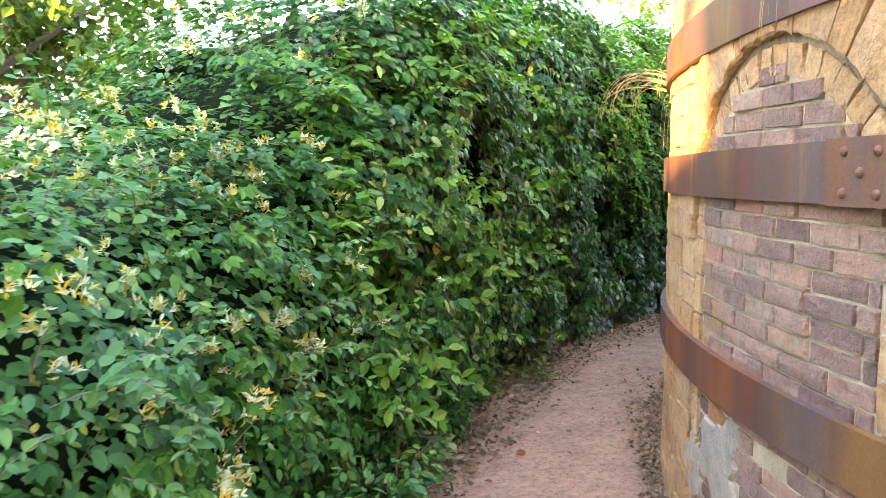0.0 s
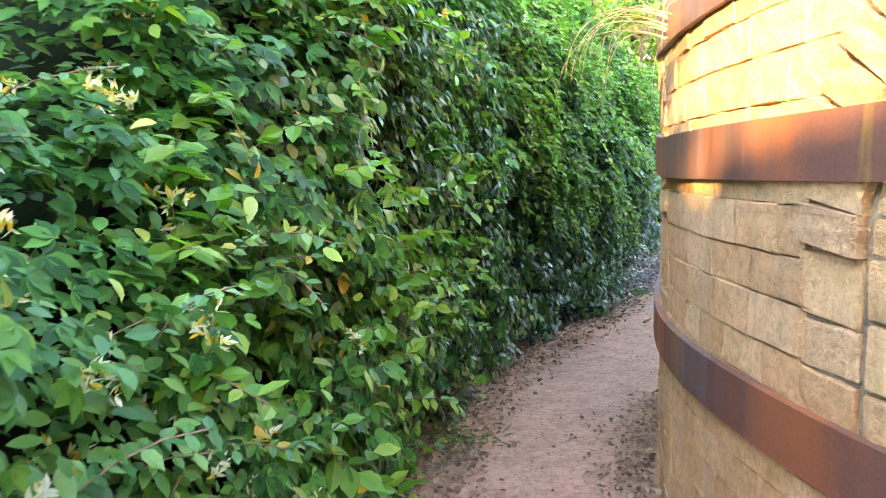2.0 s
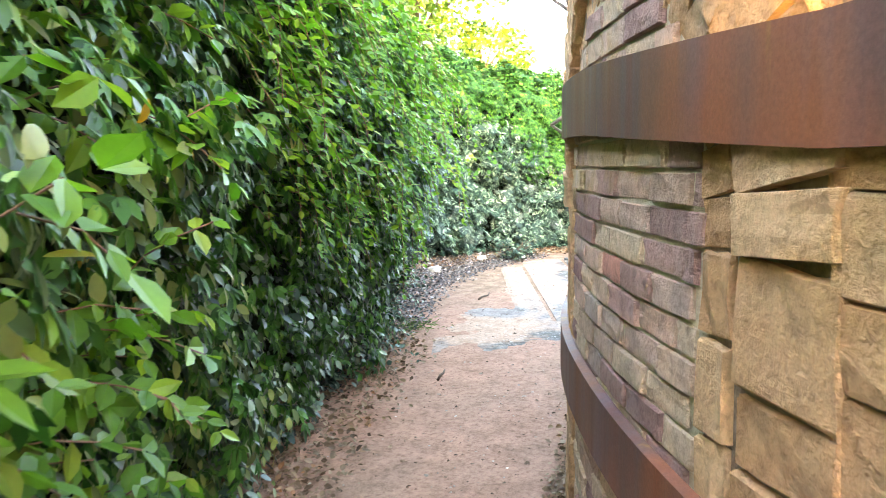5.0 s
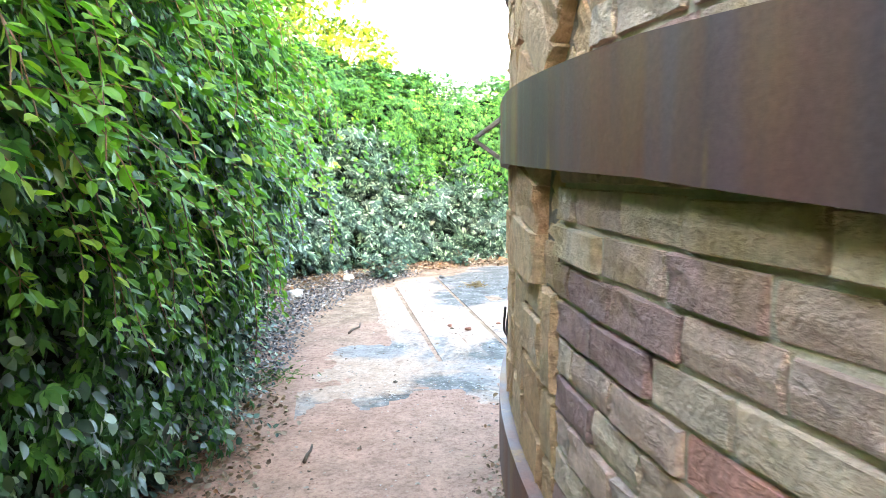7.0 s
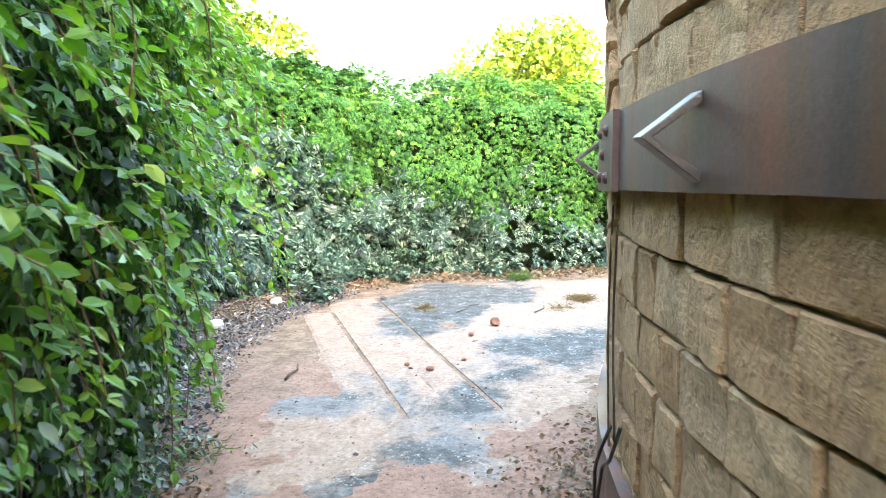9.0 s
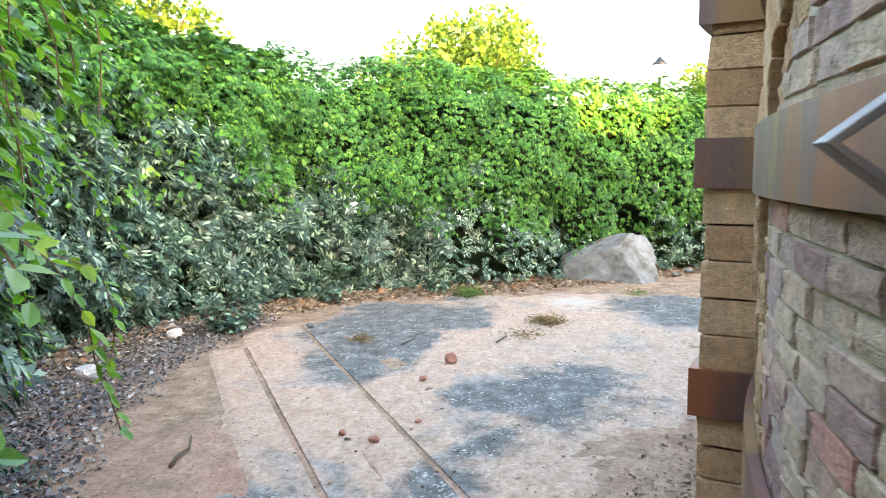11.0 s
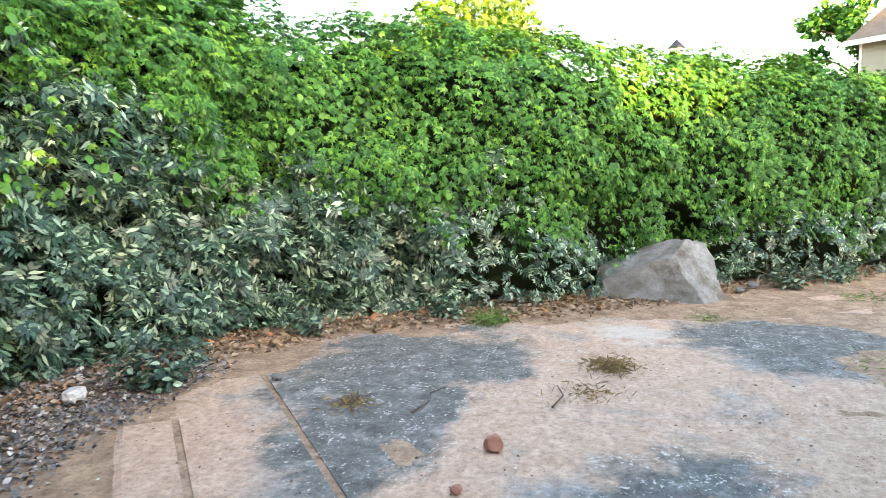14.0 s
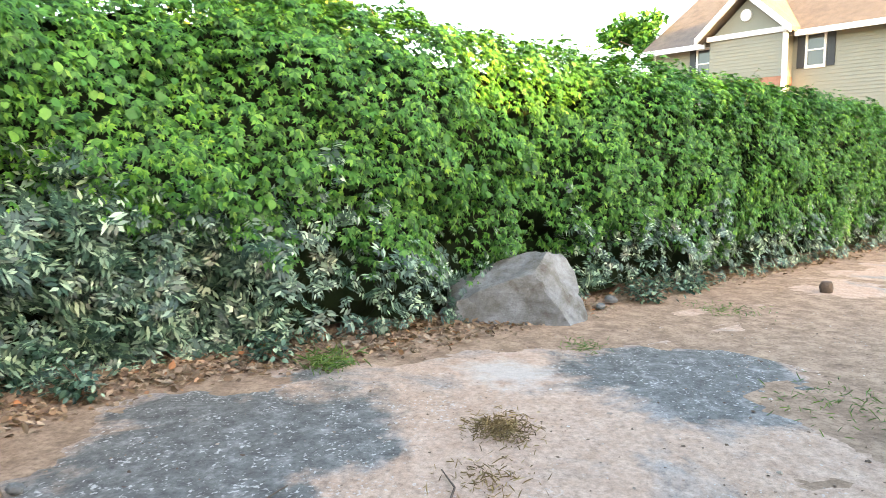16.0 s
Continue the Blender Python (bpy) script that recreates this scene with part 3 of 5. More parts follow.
# ---- kiln ----
R = 4.78


def block_material(name, tones, stain, ochre=0.5, soot=0.5):
    """Fired blocks: a tone a piece, mottled, with rain streaks of soot, pale bloom and yellow lichen."""
    n = Nodes(name)
    geo, oi = n.add("NewGeometry"), n.add("ObjectInfo")
    r = n.math("FRACT", n.math("ADD", oi.outputs["Random"], geo.outputs["Random Per Island"]))
    c = n.ramp(r, tones)
    pos = geo.outputs["Position"]

    def mapped(sc):
        m = n.add("Mapping")
        m.inputs["Scale"].default_value = sc
        n.link(pos, m.inputs["Vector"])
        return m.outputs["Vector"]

    fine, mid = n.noise(110, 4, 0.75, pos), n.noise(17, 5, 0.7, pos)
    streak = n.noise(3.2, 4, 0.6, mapped((2.2, 2.2, 0.45)))
    blotch = n.noise(1.7, 4, 0.65, pos)
    c = n.mix(0.45, c, n.ramp(mid, [(0.28, (0.5, 0.48, 0.46)), (0.5, (1.05, 1.03, 1.0)), (0.72, (1.4, 1.36, 1.3))]), "MULTIPLY")
    c = n.mix(n.math("MULTIPLY", n.ramp(streak, [(0.5, 0.0), (0.72, 1.0)]), soot), c, stain)
    c = n.mix(n.math("MULTIPLY", n.ramp(blotch, [(0.58, 0.0), (0.68, 1.0)]), ochre), c, (0.46, 0.29, 0.06))
    pale = n.noise(2.3, 5, 0.7, mapped((1, 1, 0.7)))
    c = n.mix(n.math("MULTIPLY", n.ramp(pale, [(0.6, 0.0), (0.72, 1.0)]), 0.35), c, (0.5, 0.45, 0.37))
    chip = n.noise(42, 5, 0.7, pos, 0.6)
    c = n.mix(0.4, c, n.ramp(chip, [(0.36, (0.45, 0.42, 0.4)), (0.5, (1, 1, 1)), (0.7, (1.15, 1.13, 1.1))]), "MULTIPLY")
    comb = n.noise(38, 3, 0.6, mapped((1, 1, 0.16)))
    c = n.mix(0.3, c, n.ramp(fine, [(0.32, (0.6, 0.6, 0.6)), (0.62, (1.05, 1.05, 1.05))]), "MULTIPLY")
    c = n.mix(0.1, c, n.ramp(comb, [(0.35, (0.55, 0.52, 0.5)), (0.6, (1.05, 1.05, 1.05))]), "MULTIPLY")
    rough_h = n.math("ADD", n.math("MULTIPLY", mid, 0.7), n.math("MULTIPLY", fine, 0.3))
    n.bump(n.math("ADD", rough_h, n.math("MULTIPLY", chip, 0.6)), 0.9, 0.025)
    return n.done(c, 0.92, 0, 0.25)


BLOCK = block_material("fired_block", [(0.0, (0.54, 0.32, 0.17)), (0.4, (0.64, 0.4, 0.22)), (0.75, (0.7, 0.47, 0.275)), (1.0, (0.56, 0.36, 0.22))], (0.38, 0.275, 0.185), 0.25, 0.45)
PANEL = block_material("dark_brick", [(0.0, (0.26, 0.17, 0.16)), (0.45, (0.4, 0.26, 0.22)), (0.8, (0.5, 0.32, 0.25)), (0.95, (0.44, 0.32, 0.26)), (1.0, (0.6, 0.27, 0.2))], (0.24, 0.22, 0.22), 0.75, 0.5)
TAN_PANEL = block_material("tan_brick", [(0.0, (0.36, 0.22, 0.2)), (0.22, (0.48, 0.3, 0.26)), (0.3, (0.6, 0.43, 0.31)), (0.65, (0.7, 0.53, 0.38)), (0.72, (0.5, 0.38, 0.32)), (0.94, (0.66, 0.44, 0.34)), (1.0, (0.66, 0.32, 0.25))], (0.3, 0.27, 0.26), 0.6, 0.35)
JOINT = plain("tan_clay_joint", (0.27, 0.205, 0.145), 0.95, 0, 0.75, 9, 60, 1.0)
PALE_MORTAR = plain("pale_mortar", (0.58, 0.48, 0.35), 0.95, 0, 0.35, 9, 90, 0.9)


def rust_material():
    n = Nodes("rusty_band_steel")
    geo = n.add("NewGeometry")
    pos = geo.outputs["Position"]

    def mapped(sc):
        m = n.add("Mapping")
        m.inputs["Scale"].default_value = sc
        n.link(pos, m.inputs["Vector"])
        return m.outputs["Vector"]

    s1, s2 = n.noise(2.6, 4, 0.6, mapped((1, 1, 0.12))), n.noise(9.0, 4, 0.65, mapped((1, 1, 0.1)))
    fine = n.noise(120, 4, 0.7, pos)
    c = n.ramp(s1, [(0.3, (0.12, 0.058, 0.052)), (0.42, (0.165, 0.08, 0.062)), (0.52, (0.12, 0.095, 0.09)), (0.62, (0.21, 0.11, 0.06)), (0.72, (0.1, 0.095, 0.095))])
    c = n.mix(0.35, c, n.ramp(s2, [(0.35, (0.08, 0.06, 0.055)), (0.6, (0.26, 0.14, 0.07))]))
    wide, tint = n.noise(1.5, 3, 0.55, mapped((1, 1, 0.3))), n.noise(4.2, 3, 0.6, mapped((1, 1, 0.1)))
    c = n.mix(n.math("MULTIPLY", n.ramp(wide, [(0.56, 0.0), (0.62, 1.0)]), 0.5), c, (0.34, 0.225, 0.05))
    c = n.mix(n.math("MULTIPLY", n.ramp(wide, [(0.38, 1.0), (0.46, 0.0)]), 0.65), c, (0.36, 0.13, 0.045))
    c = n.mix(n.math("MULTIPLY", n.ramp(tint, [(0.56, 0.0), (0.64, 1.0)]), 0.6), c, (0.15, 0.13, 0.14))
    lich = n.noise(6.0, 5, 0.7, mapped((1, 1, 0.14)))
    c = n.mix(n.math("MULTIPLY", n.ramp(lich, [(0.6, 0.0), (0.68, 1.0)]), 0.65), c, (0.33, 0.23, 0.05))
    c = n.mix(0.4, c, n.ramp(fine, [(0.35, (0.5, 0.5, 0.5)), (0.65, (1.05, 1.05, 1.05))]), "MULTIPLY")
    c = n.mix(1.0, c, (1.08, 0.92, 1.0), "MULTIPLY")
    n.bump(fine, 0.2, 0.003)
    return n.done(c, n.ramp(s2, [(0.3, 0.42), (0.7, 0.65)]), 0.25, 0.5)


RUST = rust_material()
STEEL = plain("weathered_grey_steel", (0.17, 0.15, 0.14), 0.5, 0.6, 0.35, 14, 90, 0.4)

kiln = tagged(empty("kiln"), "round beehive kiln of tan fired blocks with rusty steel bands", "kiln")

# A few worn block shapes, one wide and one high, that all courses share
BU = np.array([-0.5, -0.482, -0.17, 0.16, 0.482, 0.5])
BW = np.array([-0.5, -0.462, 0.0, 0.462, 0.5])


def worn_block(seed, depth=0.07, worn=1.0):
    r = np.random.default_rng(seed)
    v, f = [], []
    nx, nz = len(BU), len(BW)
    for j in range(nz):
        for i in range(nx):
            side, cap = i in (0, nx - 1), j in (0, nz - 1)
            y = r.uniform(-0.0055, 0.005) * worn
            jx, jz = 0.0, 0.0
            if side or cap:
                y = -0.003 - r.uniform(0, 0.007) * worn - (0.01 * worn * r.random() if side and cap else 0)
                jx, jz = r.uniform(-0.006, 0.01) * worn * (1 if i < nx / 2 else -1), r.uniform(-0.02, 0.035) * worn * (1 if j < nz / 2 else -1)
            v.append((BU[i] + jx, y, BW[j] + jz))
    for j in range(nz - 1):
        for i in range(nx - 1):
            f.append((nx * j + i, nx * j + i + 1, nx * (j + 1) + i + 1, nx * (j + 1) + i))
    rim = list(range(nx)) + [nx * j + nx - 1 for j in range(1, nz)] + [nx * (nz - 1) + i for i in range(nx - 2, -1, -1)] + [nx * j for j in range(nz - 2, 0, -1)]
    m = len(rim)
    for k in rim:
        v.append((v[k][0], -depth, v[k][2]))
    for k in range(m):
        f.append((rim[k], nx * nz + k, nx * nz + (k + 1) % m, rim[(k + 1) % m]))
    return np.array(v), np.array(f)


SHAPES = [worn_block(20 + k, 0.07, 1.0) for k in range(14)]
ROUGH_SHAPES = [worn_block(90 + k, 0.07, 1.05) for k in range(14)]
BRICK_SHAPES = [worn_block(60 + k, 0.05, 0.6) for k in range(8)]
BLOCK_MESHES = [quads_mesh("brick", v, f, BLOCK) for v, f in SHAPES]
ROUGH_MESHES = [quads_mesh("brick", v, f, BLOCK) for v, f in ROUGH_SHAPES]
BRICK_MESHES = [quads_mesh("brick", v, f, PANEL) for v, f in BRICK_SHAPES]
TAN_MESHES = [quads_mesh("brick", v, f, TAN_PANEL) for v, f in BRICK_SHAPES]

pieces = []          # (kind, angle, height, turn, width, tall, proud)
ARCH_R, ARCH_Z, RING1, RING2 = 0.55, 1.29, 0.10, 0.235
ARCHES = [164.0 - 36.6 * k for k in range(-1, 4)]
prand = random.Random(8)


def lay(kind, th, z, turn, w, h, proud=0.0):
    pieces.append((kind, th, z, turn, w, h, proud + prand.uniform(-0.006, 0.003)))


def arch_half(z):
    """Half the width that an arch and its jambs take up at a height."""
    out = ARCH_R + RING1 + RING2 + 0.03
    if z <= ARCH_Z:
        return out
    return math.sqrt(max(out**2 - (z - ARCH_Z) ** 2, 0.0))


DEG = 180 / math.pi / R
COURSE = 0.127
TH_END, TH_START = 55.0, 203.0
row = 0
z = 0.0
while z < 2.72:
    h = COURSE * prand.uniform(0.92, 1.08)
    zm = z + h / 2
    half = min(arch_half(z + 0.01), arch_half(z + h - 0.01)) - 0.03
    edges = [TH_START]
    for c in ARCHES:
        if half > 0.05:
            edges += [c + half * DEG, c - half * DEG]
    edges.append(TH_END)
    for a0, a1 in zip(edges[::2], edges[1::2]):
        length = (a0 - a1) / DEG
        if length < 0.06:
            continue
        cuts, at = [0.0], prand.uniform(0.1, 0.3)
        while at < length - 0.1:
            cuts.append(at)
            short = 0.62 if a0 - at * DEG < 122 else 1.0
            at += prand.choice((0.22, 0.27, 0.31, 0.34)) * prand.uniform(0.85, 1.1) * short
        cuts.append(length)
        for p, q in zip(cuts, cuts[1:]):
            mid_th = a0 - (p + q) / 2 * DEG
            loose = mid_th < 122      # the joints are wider and the blocks more worn along here
            gap = prand.uniform(0.002, 0.009) if loose else prand.uniform(-0.003, 0.002)
            lay("rough" if loose else "block", mid_th, zm, prand.uniform(-0.8, 0.8), q - p - gap, h - gap, prand.uniform(-0.004, 0.005) if loose else 0.0)
    z += h
    row += 1

for c in ARCHES:
    # voussoirs of the two rings, and the jambs under them
    for r0, thick, size, open_joint, set_out in ((ARCH_R, RING1, 0.085, 0.007, -0.01), (ARCH_R + RING1 + 0.022, RING2, 0.105, 0.012, 0.014)):
        rm = r0 + thick / 2
        m = int(math.pi * rm / size)
        for k in range(m):
            w = math.pi * (k + 0.5) / m
            lay("block", c + rm * math.cos(w) * DEG, ARCH_Z + rm * math.sin(w), 90 - math.degrees(w) + prand.uniform(-2, 2), math.pi * (rm + 0.1 * thick) / m - open_joint * prand.uniform(0.5, 1.5), thick - 0.002, set_out)
        for side in (-1, 1):
            zz = 0.0
            while zz < ARCH_Z - 0.06:
                hh = min(prand.uniform(0.1, 0.17), ARCH_Z - zz)
                if ARCH_Z - zz - hh < 0.07:
                    hh = ARCH_Z - zz
                lay("block", c + side * rm * DEG, zz + hh / 2, prand.uniform(-1.5, 1.5), thick - 0.006, hh - 0.009)
                zz += hh
    # brick infill, with courses of small dark bricks
    zz, k = 0.02, 0
    while zz < ARCH_Z + ARCH_R - 0.02:
        hh = 0.0665
        half = ARCH_R - 0.012 if zz + hh < ARCH_Z else math.sqrt(max((ARCH_R + 0.01) ** 2 - (zz + 0.4 * hh - ARCH_Z) ** 2, 0))
        at = -half
        step = 0.21
        first = True
        while at < half - 0.03:
            w = (step * (0.5 if first and k % 2 else 1.0)) * prand.uniform(0.85, 1.12)
            w = min(w, half - at)
            first = False
            if not (zz < 0.62 and prand.random() < 0.12):
                lay("brick" if c > 150 else "tan", c + (at + w / 2) * DEG, zz + hh / 2, prand.uniform(-1.0, 1.0), w - prand.uniform(0.007, 0.016), hh - prand.uniform(0.006, 0.011), -0.004)
            at += w
        zz += hh
        k += 1


def piece_pose(th, zz, turn, w, h, proud):
    a = radians(th)
    return Matrix.Translation(((R + proud) * math.cos(a), (R + proud) * math.sin(a), zz)) @ Matrix.Rotation(a - math.pi / 2, 4, "Z") @ Matrix.Rotation(radians(-turn), 4, "Y") @ Matrix.Diagonal((w, 1, h, 1))


# The bricks along the walk are parts; those above, below and round the back are joined.
near = [p for p in pieces if 97 < p[1] < 172 and 0.6 < p[2] < 1.97]
near.sort(key=lambda p: abs(p[2] - 1.25) + 0.012 * abs(p[1] - 135))
near = near[:300]
chosen = set(map(id, near))
rest = {"block": ([], []), "rough": ([], []), "brick": ([], []), "tan": ([], [])}
for p in pieces:
    if id(p) in chosen:
        continue
    shapes = {"block": SHAPES, "rough": ROUGH_SHAPES, "brick": BRICK_SHAPES, "tan": BRICK_SHAPES}[p[0]]
    v, f = shapes[prand.randrange(len(shapes))]
    m = np.array(piece_pose(*p[1:]))
    vs, fs = rest[p[0]]
    fs.append(f + sum(len(a) for a in vs))
    vs.append(v @ m[:3, :3].T + m[:3, 3])
for kind, mat in (("block", BLOCK), ("rough", BLOCK), ("brick", PANEL), ("tan", TAN_PANEL)):
    part_mesh("brickwork", quads_mesh("brickwork", np.concatenate(rest[kind][0]), np.concatenate(rest[kind][1]), mat), kiln, "worn brickwork of the kiln wall", "stuff")


def ring_mesh(name, r, zlo, zhi, material, thick, th0=0.0, th1=360.0, n=240):
    """A hoop, or a stretch of one; zlo and zhi are functions of the angle."""
    v, f = [], []
    closed = th1 - th0 >= 360
    count = n if closed else n + 1
    for k in range(count):
        d = th0 + (th1 - th0) * k / n
        a = radians(d)
        for rr, zz in ((r, zlo(d)), (r, zhi(d)), (r - thick, zhi(d)), (r - thick, zlo(d))):
            v.append((rr * math.cos(a), rr * math.sin(a), zz))
    for k in range(n):
        m = (k + 1) % count
        for j in range(4):
            f.append((4 * k + j, 4 * m + j, 4 * m + (j + 1) % 4, 4 * k + (j + 1) % 4))
    if not closed:
        f += [(0, 1, 2, 3), (4 * n + 3, 4 * n + 2, 4 * n + 1, 4 * n)]
    return mesh_of(name, v, f, material)


part_mesh("joint_bed", ring_mesh("joint_bed", R - 0.017, lambda d: -0.05, lambda d: 2.75, JOINT, 0.5), kiln, "grey recessed joints between blocks")
for c in ARCHES:
    def infill(d, c=c):
        x = abs(d - c) / DEG
        return ARCH_Z + math.sqrt(max((ARCH_R + 0.02) ** 2 - x * x, 0.0))
    part_mesh("mortar", ring_mesh("mortar", R - 0.014, lambda d: -0.05, infill, PALE_MORTAR, 0.05, c - (ARCH_R + 0.01) * DEG, c + (ARCH_R + 0.01) * DEG, 24), kiln, "pale mortar of the bricked-up fire hole")
# plain upper wall and dome that close the kiln above
dv, df = [], []
DOME = [(R - 0.02, 2.7), (R - 0.02, 2.95), (R - 0.3, 2.98), (4.0, 3.2), (3.0, 3.45), (1.8, 3.6), (0.02, 3.7)]
for k in range(72):
    a = 2 * math.pi * k / 72
    dv += [(rr * math.cos(a), rr * math.sin(a), zz) for rr, zz in DOME]
for k in range(72):
    for j in range(len(DOME) - 1):
        df.append((7 * k + j, 7 * ((k + 1) % 72) + j, 7 * ((k + 1) % 72) + j + 1, 7 * k + j + 1))
part_mesh("dome", mesh_of("dome", dv, df, BLOCK), kiln)


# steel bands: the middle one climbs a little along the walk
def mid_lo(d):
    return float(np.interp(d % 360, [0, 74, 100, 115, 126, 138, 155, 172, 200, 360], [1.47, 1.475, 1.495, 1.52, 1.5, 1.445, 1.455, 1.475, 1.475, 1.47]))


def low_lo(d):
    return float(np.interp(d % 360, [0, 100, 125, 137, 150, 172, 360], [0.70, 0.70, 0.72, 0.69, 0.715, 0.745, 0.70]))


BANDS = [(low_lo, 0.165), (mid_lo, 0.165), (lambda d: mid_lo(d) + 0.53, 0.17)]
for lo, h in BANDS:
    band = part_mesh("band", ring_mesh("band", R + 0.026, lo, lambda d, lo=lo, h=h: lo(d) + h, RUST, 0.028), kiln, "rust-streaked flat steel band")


def on_wall(th, zz, out=0.0):
    a = radians(th)
    return Matrix.Translation(((R + out) * math.cos(a), (R + out) * math.sin(a), zz)) @ Matrix.Rotation(a - math.pi / 2, 4, "Z")


def rivet(parent, th, zz, out=0.03):
    bm = bmesh.new()
    bmesh.ops.create_uvsphere(bm, u_segments=10, v_segments=6, radius=0.014)
    bmesh.ops.transform(bm, matrix=on_wall(th, zz, out) @ Matrix.Diagonal((1, 0.75, 1, 1)), verts=bm.verts)
    return part("rivet", bm, RUST, parent)


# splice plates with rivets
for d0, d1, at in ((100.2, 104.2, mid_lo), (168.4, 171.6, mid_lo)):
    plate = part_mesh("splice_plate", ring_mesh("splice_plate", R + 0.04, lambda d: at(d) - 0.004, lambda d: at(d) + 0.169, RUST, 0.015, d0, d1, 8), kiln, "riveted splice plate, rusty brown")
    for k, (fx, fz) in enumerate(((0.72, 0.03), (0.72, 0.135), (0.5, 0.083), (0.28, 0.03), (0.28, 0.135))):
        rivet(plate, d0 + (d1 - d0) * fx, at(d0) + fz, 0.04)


def bracket(th, zz):
    """A bent flat bar that stands out from the band like a lying V."""
    bm = bmesh.new()
    w, t, out, hh = 0.044, 0.01, 0.085, 0.064
    prof = [(0.0, hh), (out, 0.0), (0.0, -hh)]
    inner = [(0.0, hh - t * 1.7), (out - t * 1.7, 0.0), (0.0, -hh + t * 1.7)]
    vs = [[bm.verts.new((sx * w / 2, y, zv)) for y, zv in prof + inner[::-1]] for sx in (-1, 1)]
    for k in range(6):
        bm.faces.new((vs[0][k], vs[0][(k + 1) % 6], vs[1][(k + 1) % 6], vs[1][k]))
    for side in (0, 1):
        a = vs[side]
        for q in ((a[0], a[1], a[4], a[5]), (a[1], a[2], a[3], a[4])):
            bm.faces.new(q if side == 0 else q[::-1])
    bmesh.ops.recalc_face_normals(bm, faces=bm.faces)
    bmesh.ops.bevel(bm, geom=bm.edges[:], offset=0.0015, segments=1, affect="EDGES")
    bmesh.ops.transform(bm, matrix=on_wall(th, zz, 0.026), verts=bm.verts)
    return part("bracket", bm, STEEL, kiln, "bent grey steel bracket on the band")


bracket(110.5, 1.59)
bracket(95.5, 1.575)
for th in (96, 110.5):
    bracket(th, 2.11)

PLASTER = plain("crumbling_lime_plaster", (0.4, 0.36, 0.31), 0.95, 0, 0.35, 11, 70, 1.0)


def plaster(th, zz, wide, tall, seed):
    """An uneven remnant of plaster on the wall."""
    bm = bmesh.new()
    mid = bm.verts.new((0, 0.004, 0))
    rings = []
    for q, out in ((0.55, 0.004), (0.88, 0.002), (1.0, -0.014)):
        ringv = []
        for i in range(26):
            a = 2 * math.pi * i / 26
            rr = q * (1 + 0.55 * noise.noise((math.cos(a) * 1.6 + seed, math.sin(a) * 1.6, 0)) + 0.25 * noise.noise((math.cos(a) * 5 + seed, math.sin(a) * 5, 2)))
            ringv.append(bm.verts.new((wide * rr * math.cos(a), out + 0.003 * noise.noise((rr * 7, a * 3, seed)), tall * rr * math.sin(a))))
        rings.append(ringv)
    for i in range(26):
        bm.faces.new((mid, rings[0][i], rings[0][(i + 1) % 26]))
        for a, b in zip(rings, rings[1:]):
            bm.faces.new((a[i], b[i], b[(i + 1) % 26], a[(i + 1) % 26]))
    bmesh.ops.recalc_face_normals(bm, faces=bm.faces)
    bmesh.ops.transform(bm, matrix=on_wall(th, zz, 0.0), verts=bm.verts)
    return part("plaster_patch", bm, PLASTER, kiln, "crumbling pale plaster remnant")


plaster(160.5, 0.5, 0.2, 0.17, 1.0)
plaster(157.0, 0.36, 0.1, 0.15, 4.0)

# a pier that stands out from the wall, with the bands led round it
PIER_OUT, PIER_A, PIER_B = 0.2, 70.2, 75.6


def pier_block(seed):
    """A deep block with a worn, uneven face."""
    r = random.Random(seed)
    bm = bmesh.new()
    box(bm, -0.5, -0.26, -0.5, 0.5, 0.0, 0.5, 0.02)
    for v in bm.verts:
        v.co += Vector((r.uniform(-0.012, 0.012), r.uniform(-0.007, 0.005), r.uniform(-0.03, 0.03)))
    me = bpy.data.meshes.new("brick")
    bm.to_mesh(me)
    bm.free()
    me.materials.append(BLOCK)
    return me


PIER_MESHES = [pier_block(k) for k in range(6)]
zz, k = 0.0, 0
while zz < 2.7:
    hh = 0.125 * prand.uniform(0.92, 1.08)
    cut = PIER_A + (PIER_B - PIER_A) * (0.38 if k % 2 else 0.62)
    for t0, t1 in ((PIER_A, cut), (cut, PIER_B)):
        ob = new("brick", PIER_MESHES[prand.randrange(6)])
        ob.parent = kiln
        ob.matrix_local = on_wall((t0 + t1) / 2, zz + hh / 2, PIER_OUT + prand.uniform(-0.008, 0.004)) @ Matrix.Diagonal(((t1 - t0) / DEG * 1.04 - 0.006, 1, hh - 0.006, 1))
    zz, k = zz + hh, k + 1
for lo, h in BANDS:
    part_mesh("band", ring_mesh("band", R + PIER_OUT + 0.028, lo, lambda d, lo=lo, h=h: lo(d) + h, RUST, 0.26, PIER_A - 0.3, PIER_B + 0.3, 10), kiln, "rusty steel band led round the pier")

# pieces of the wall, each on its own
for p in near:
    shapes = {"block": BLOCK_MESHES, "rough": ROUGH_MESHES, "brick": BRICK_MESHES, "tan": TAN_MESHES}[p[0]]
    ob = new("brick", shapes[prand.randrange(len(shapes))])
    ob.parent = kiln
    ob.matrix_local = piece_pose(*p[1:])

# ---- concrete slab ----


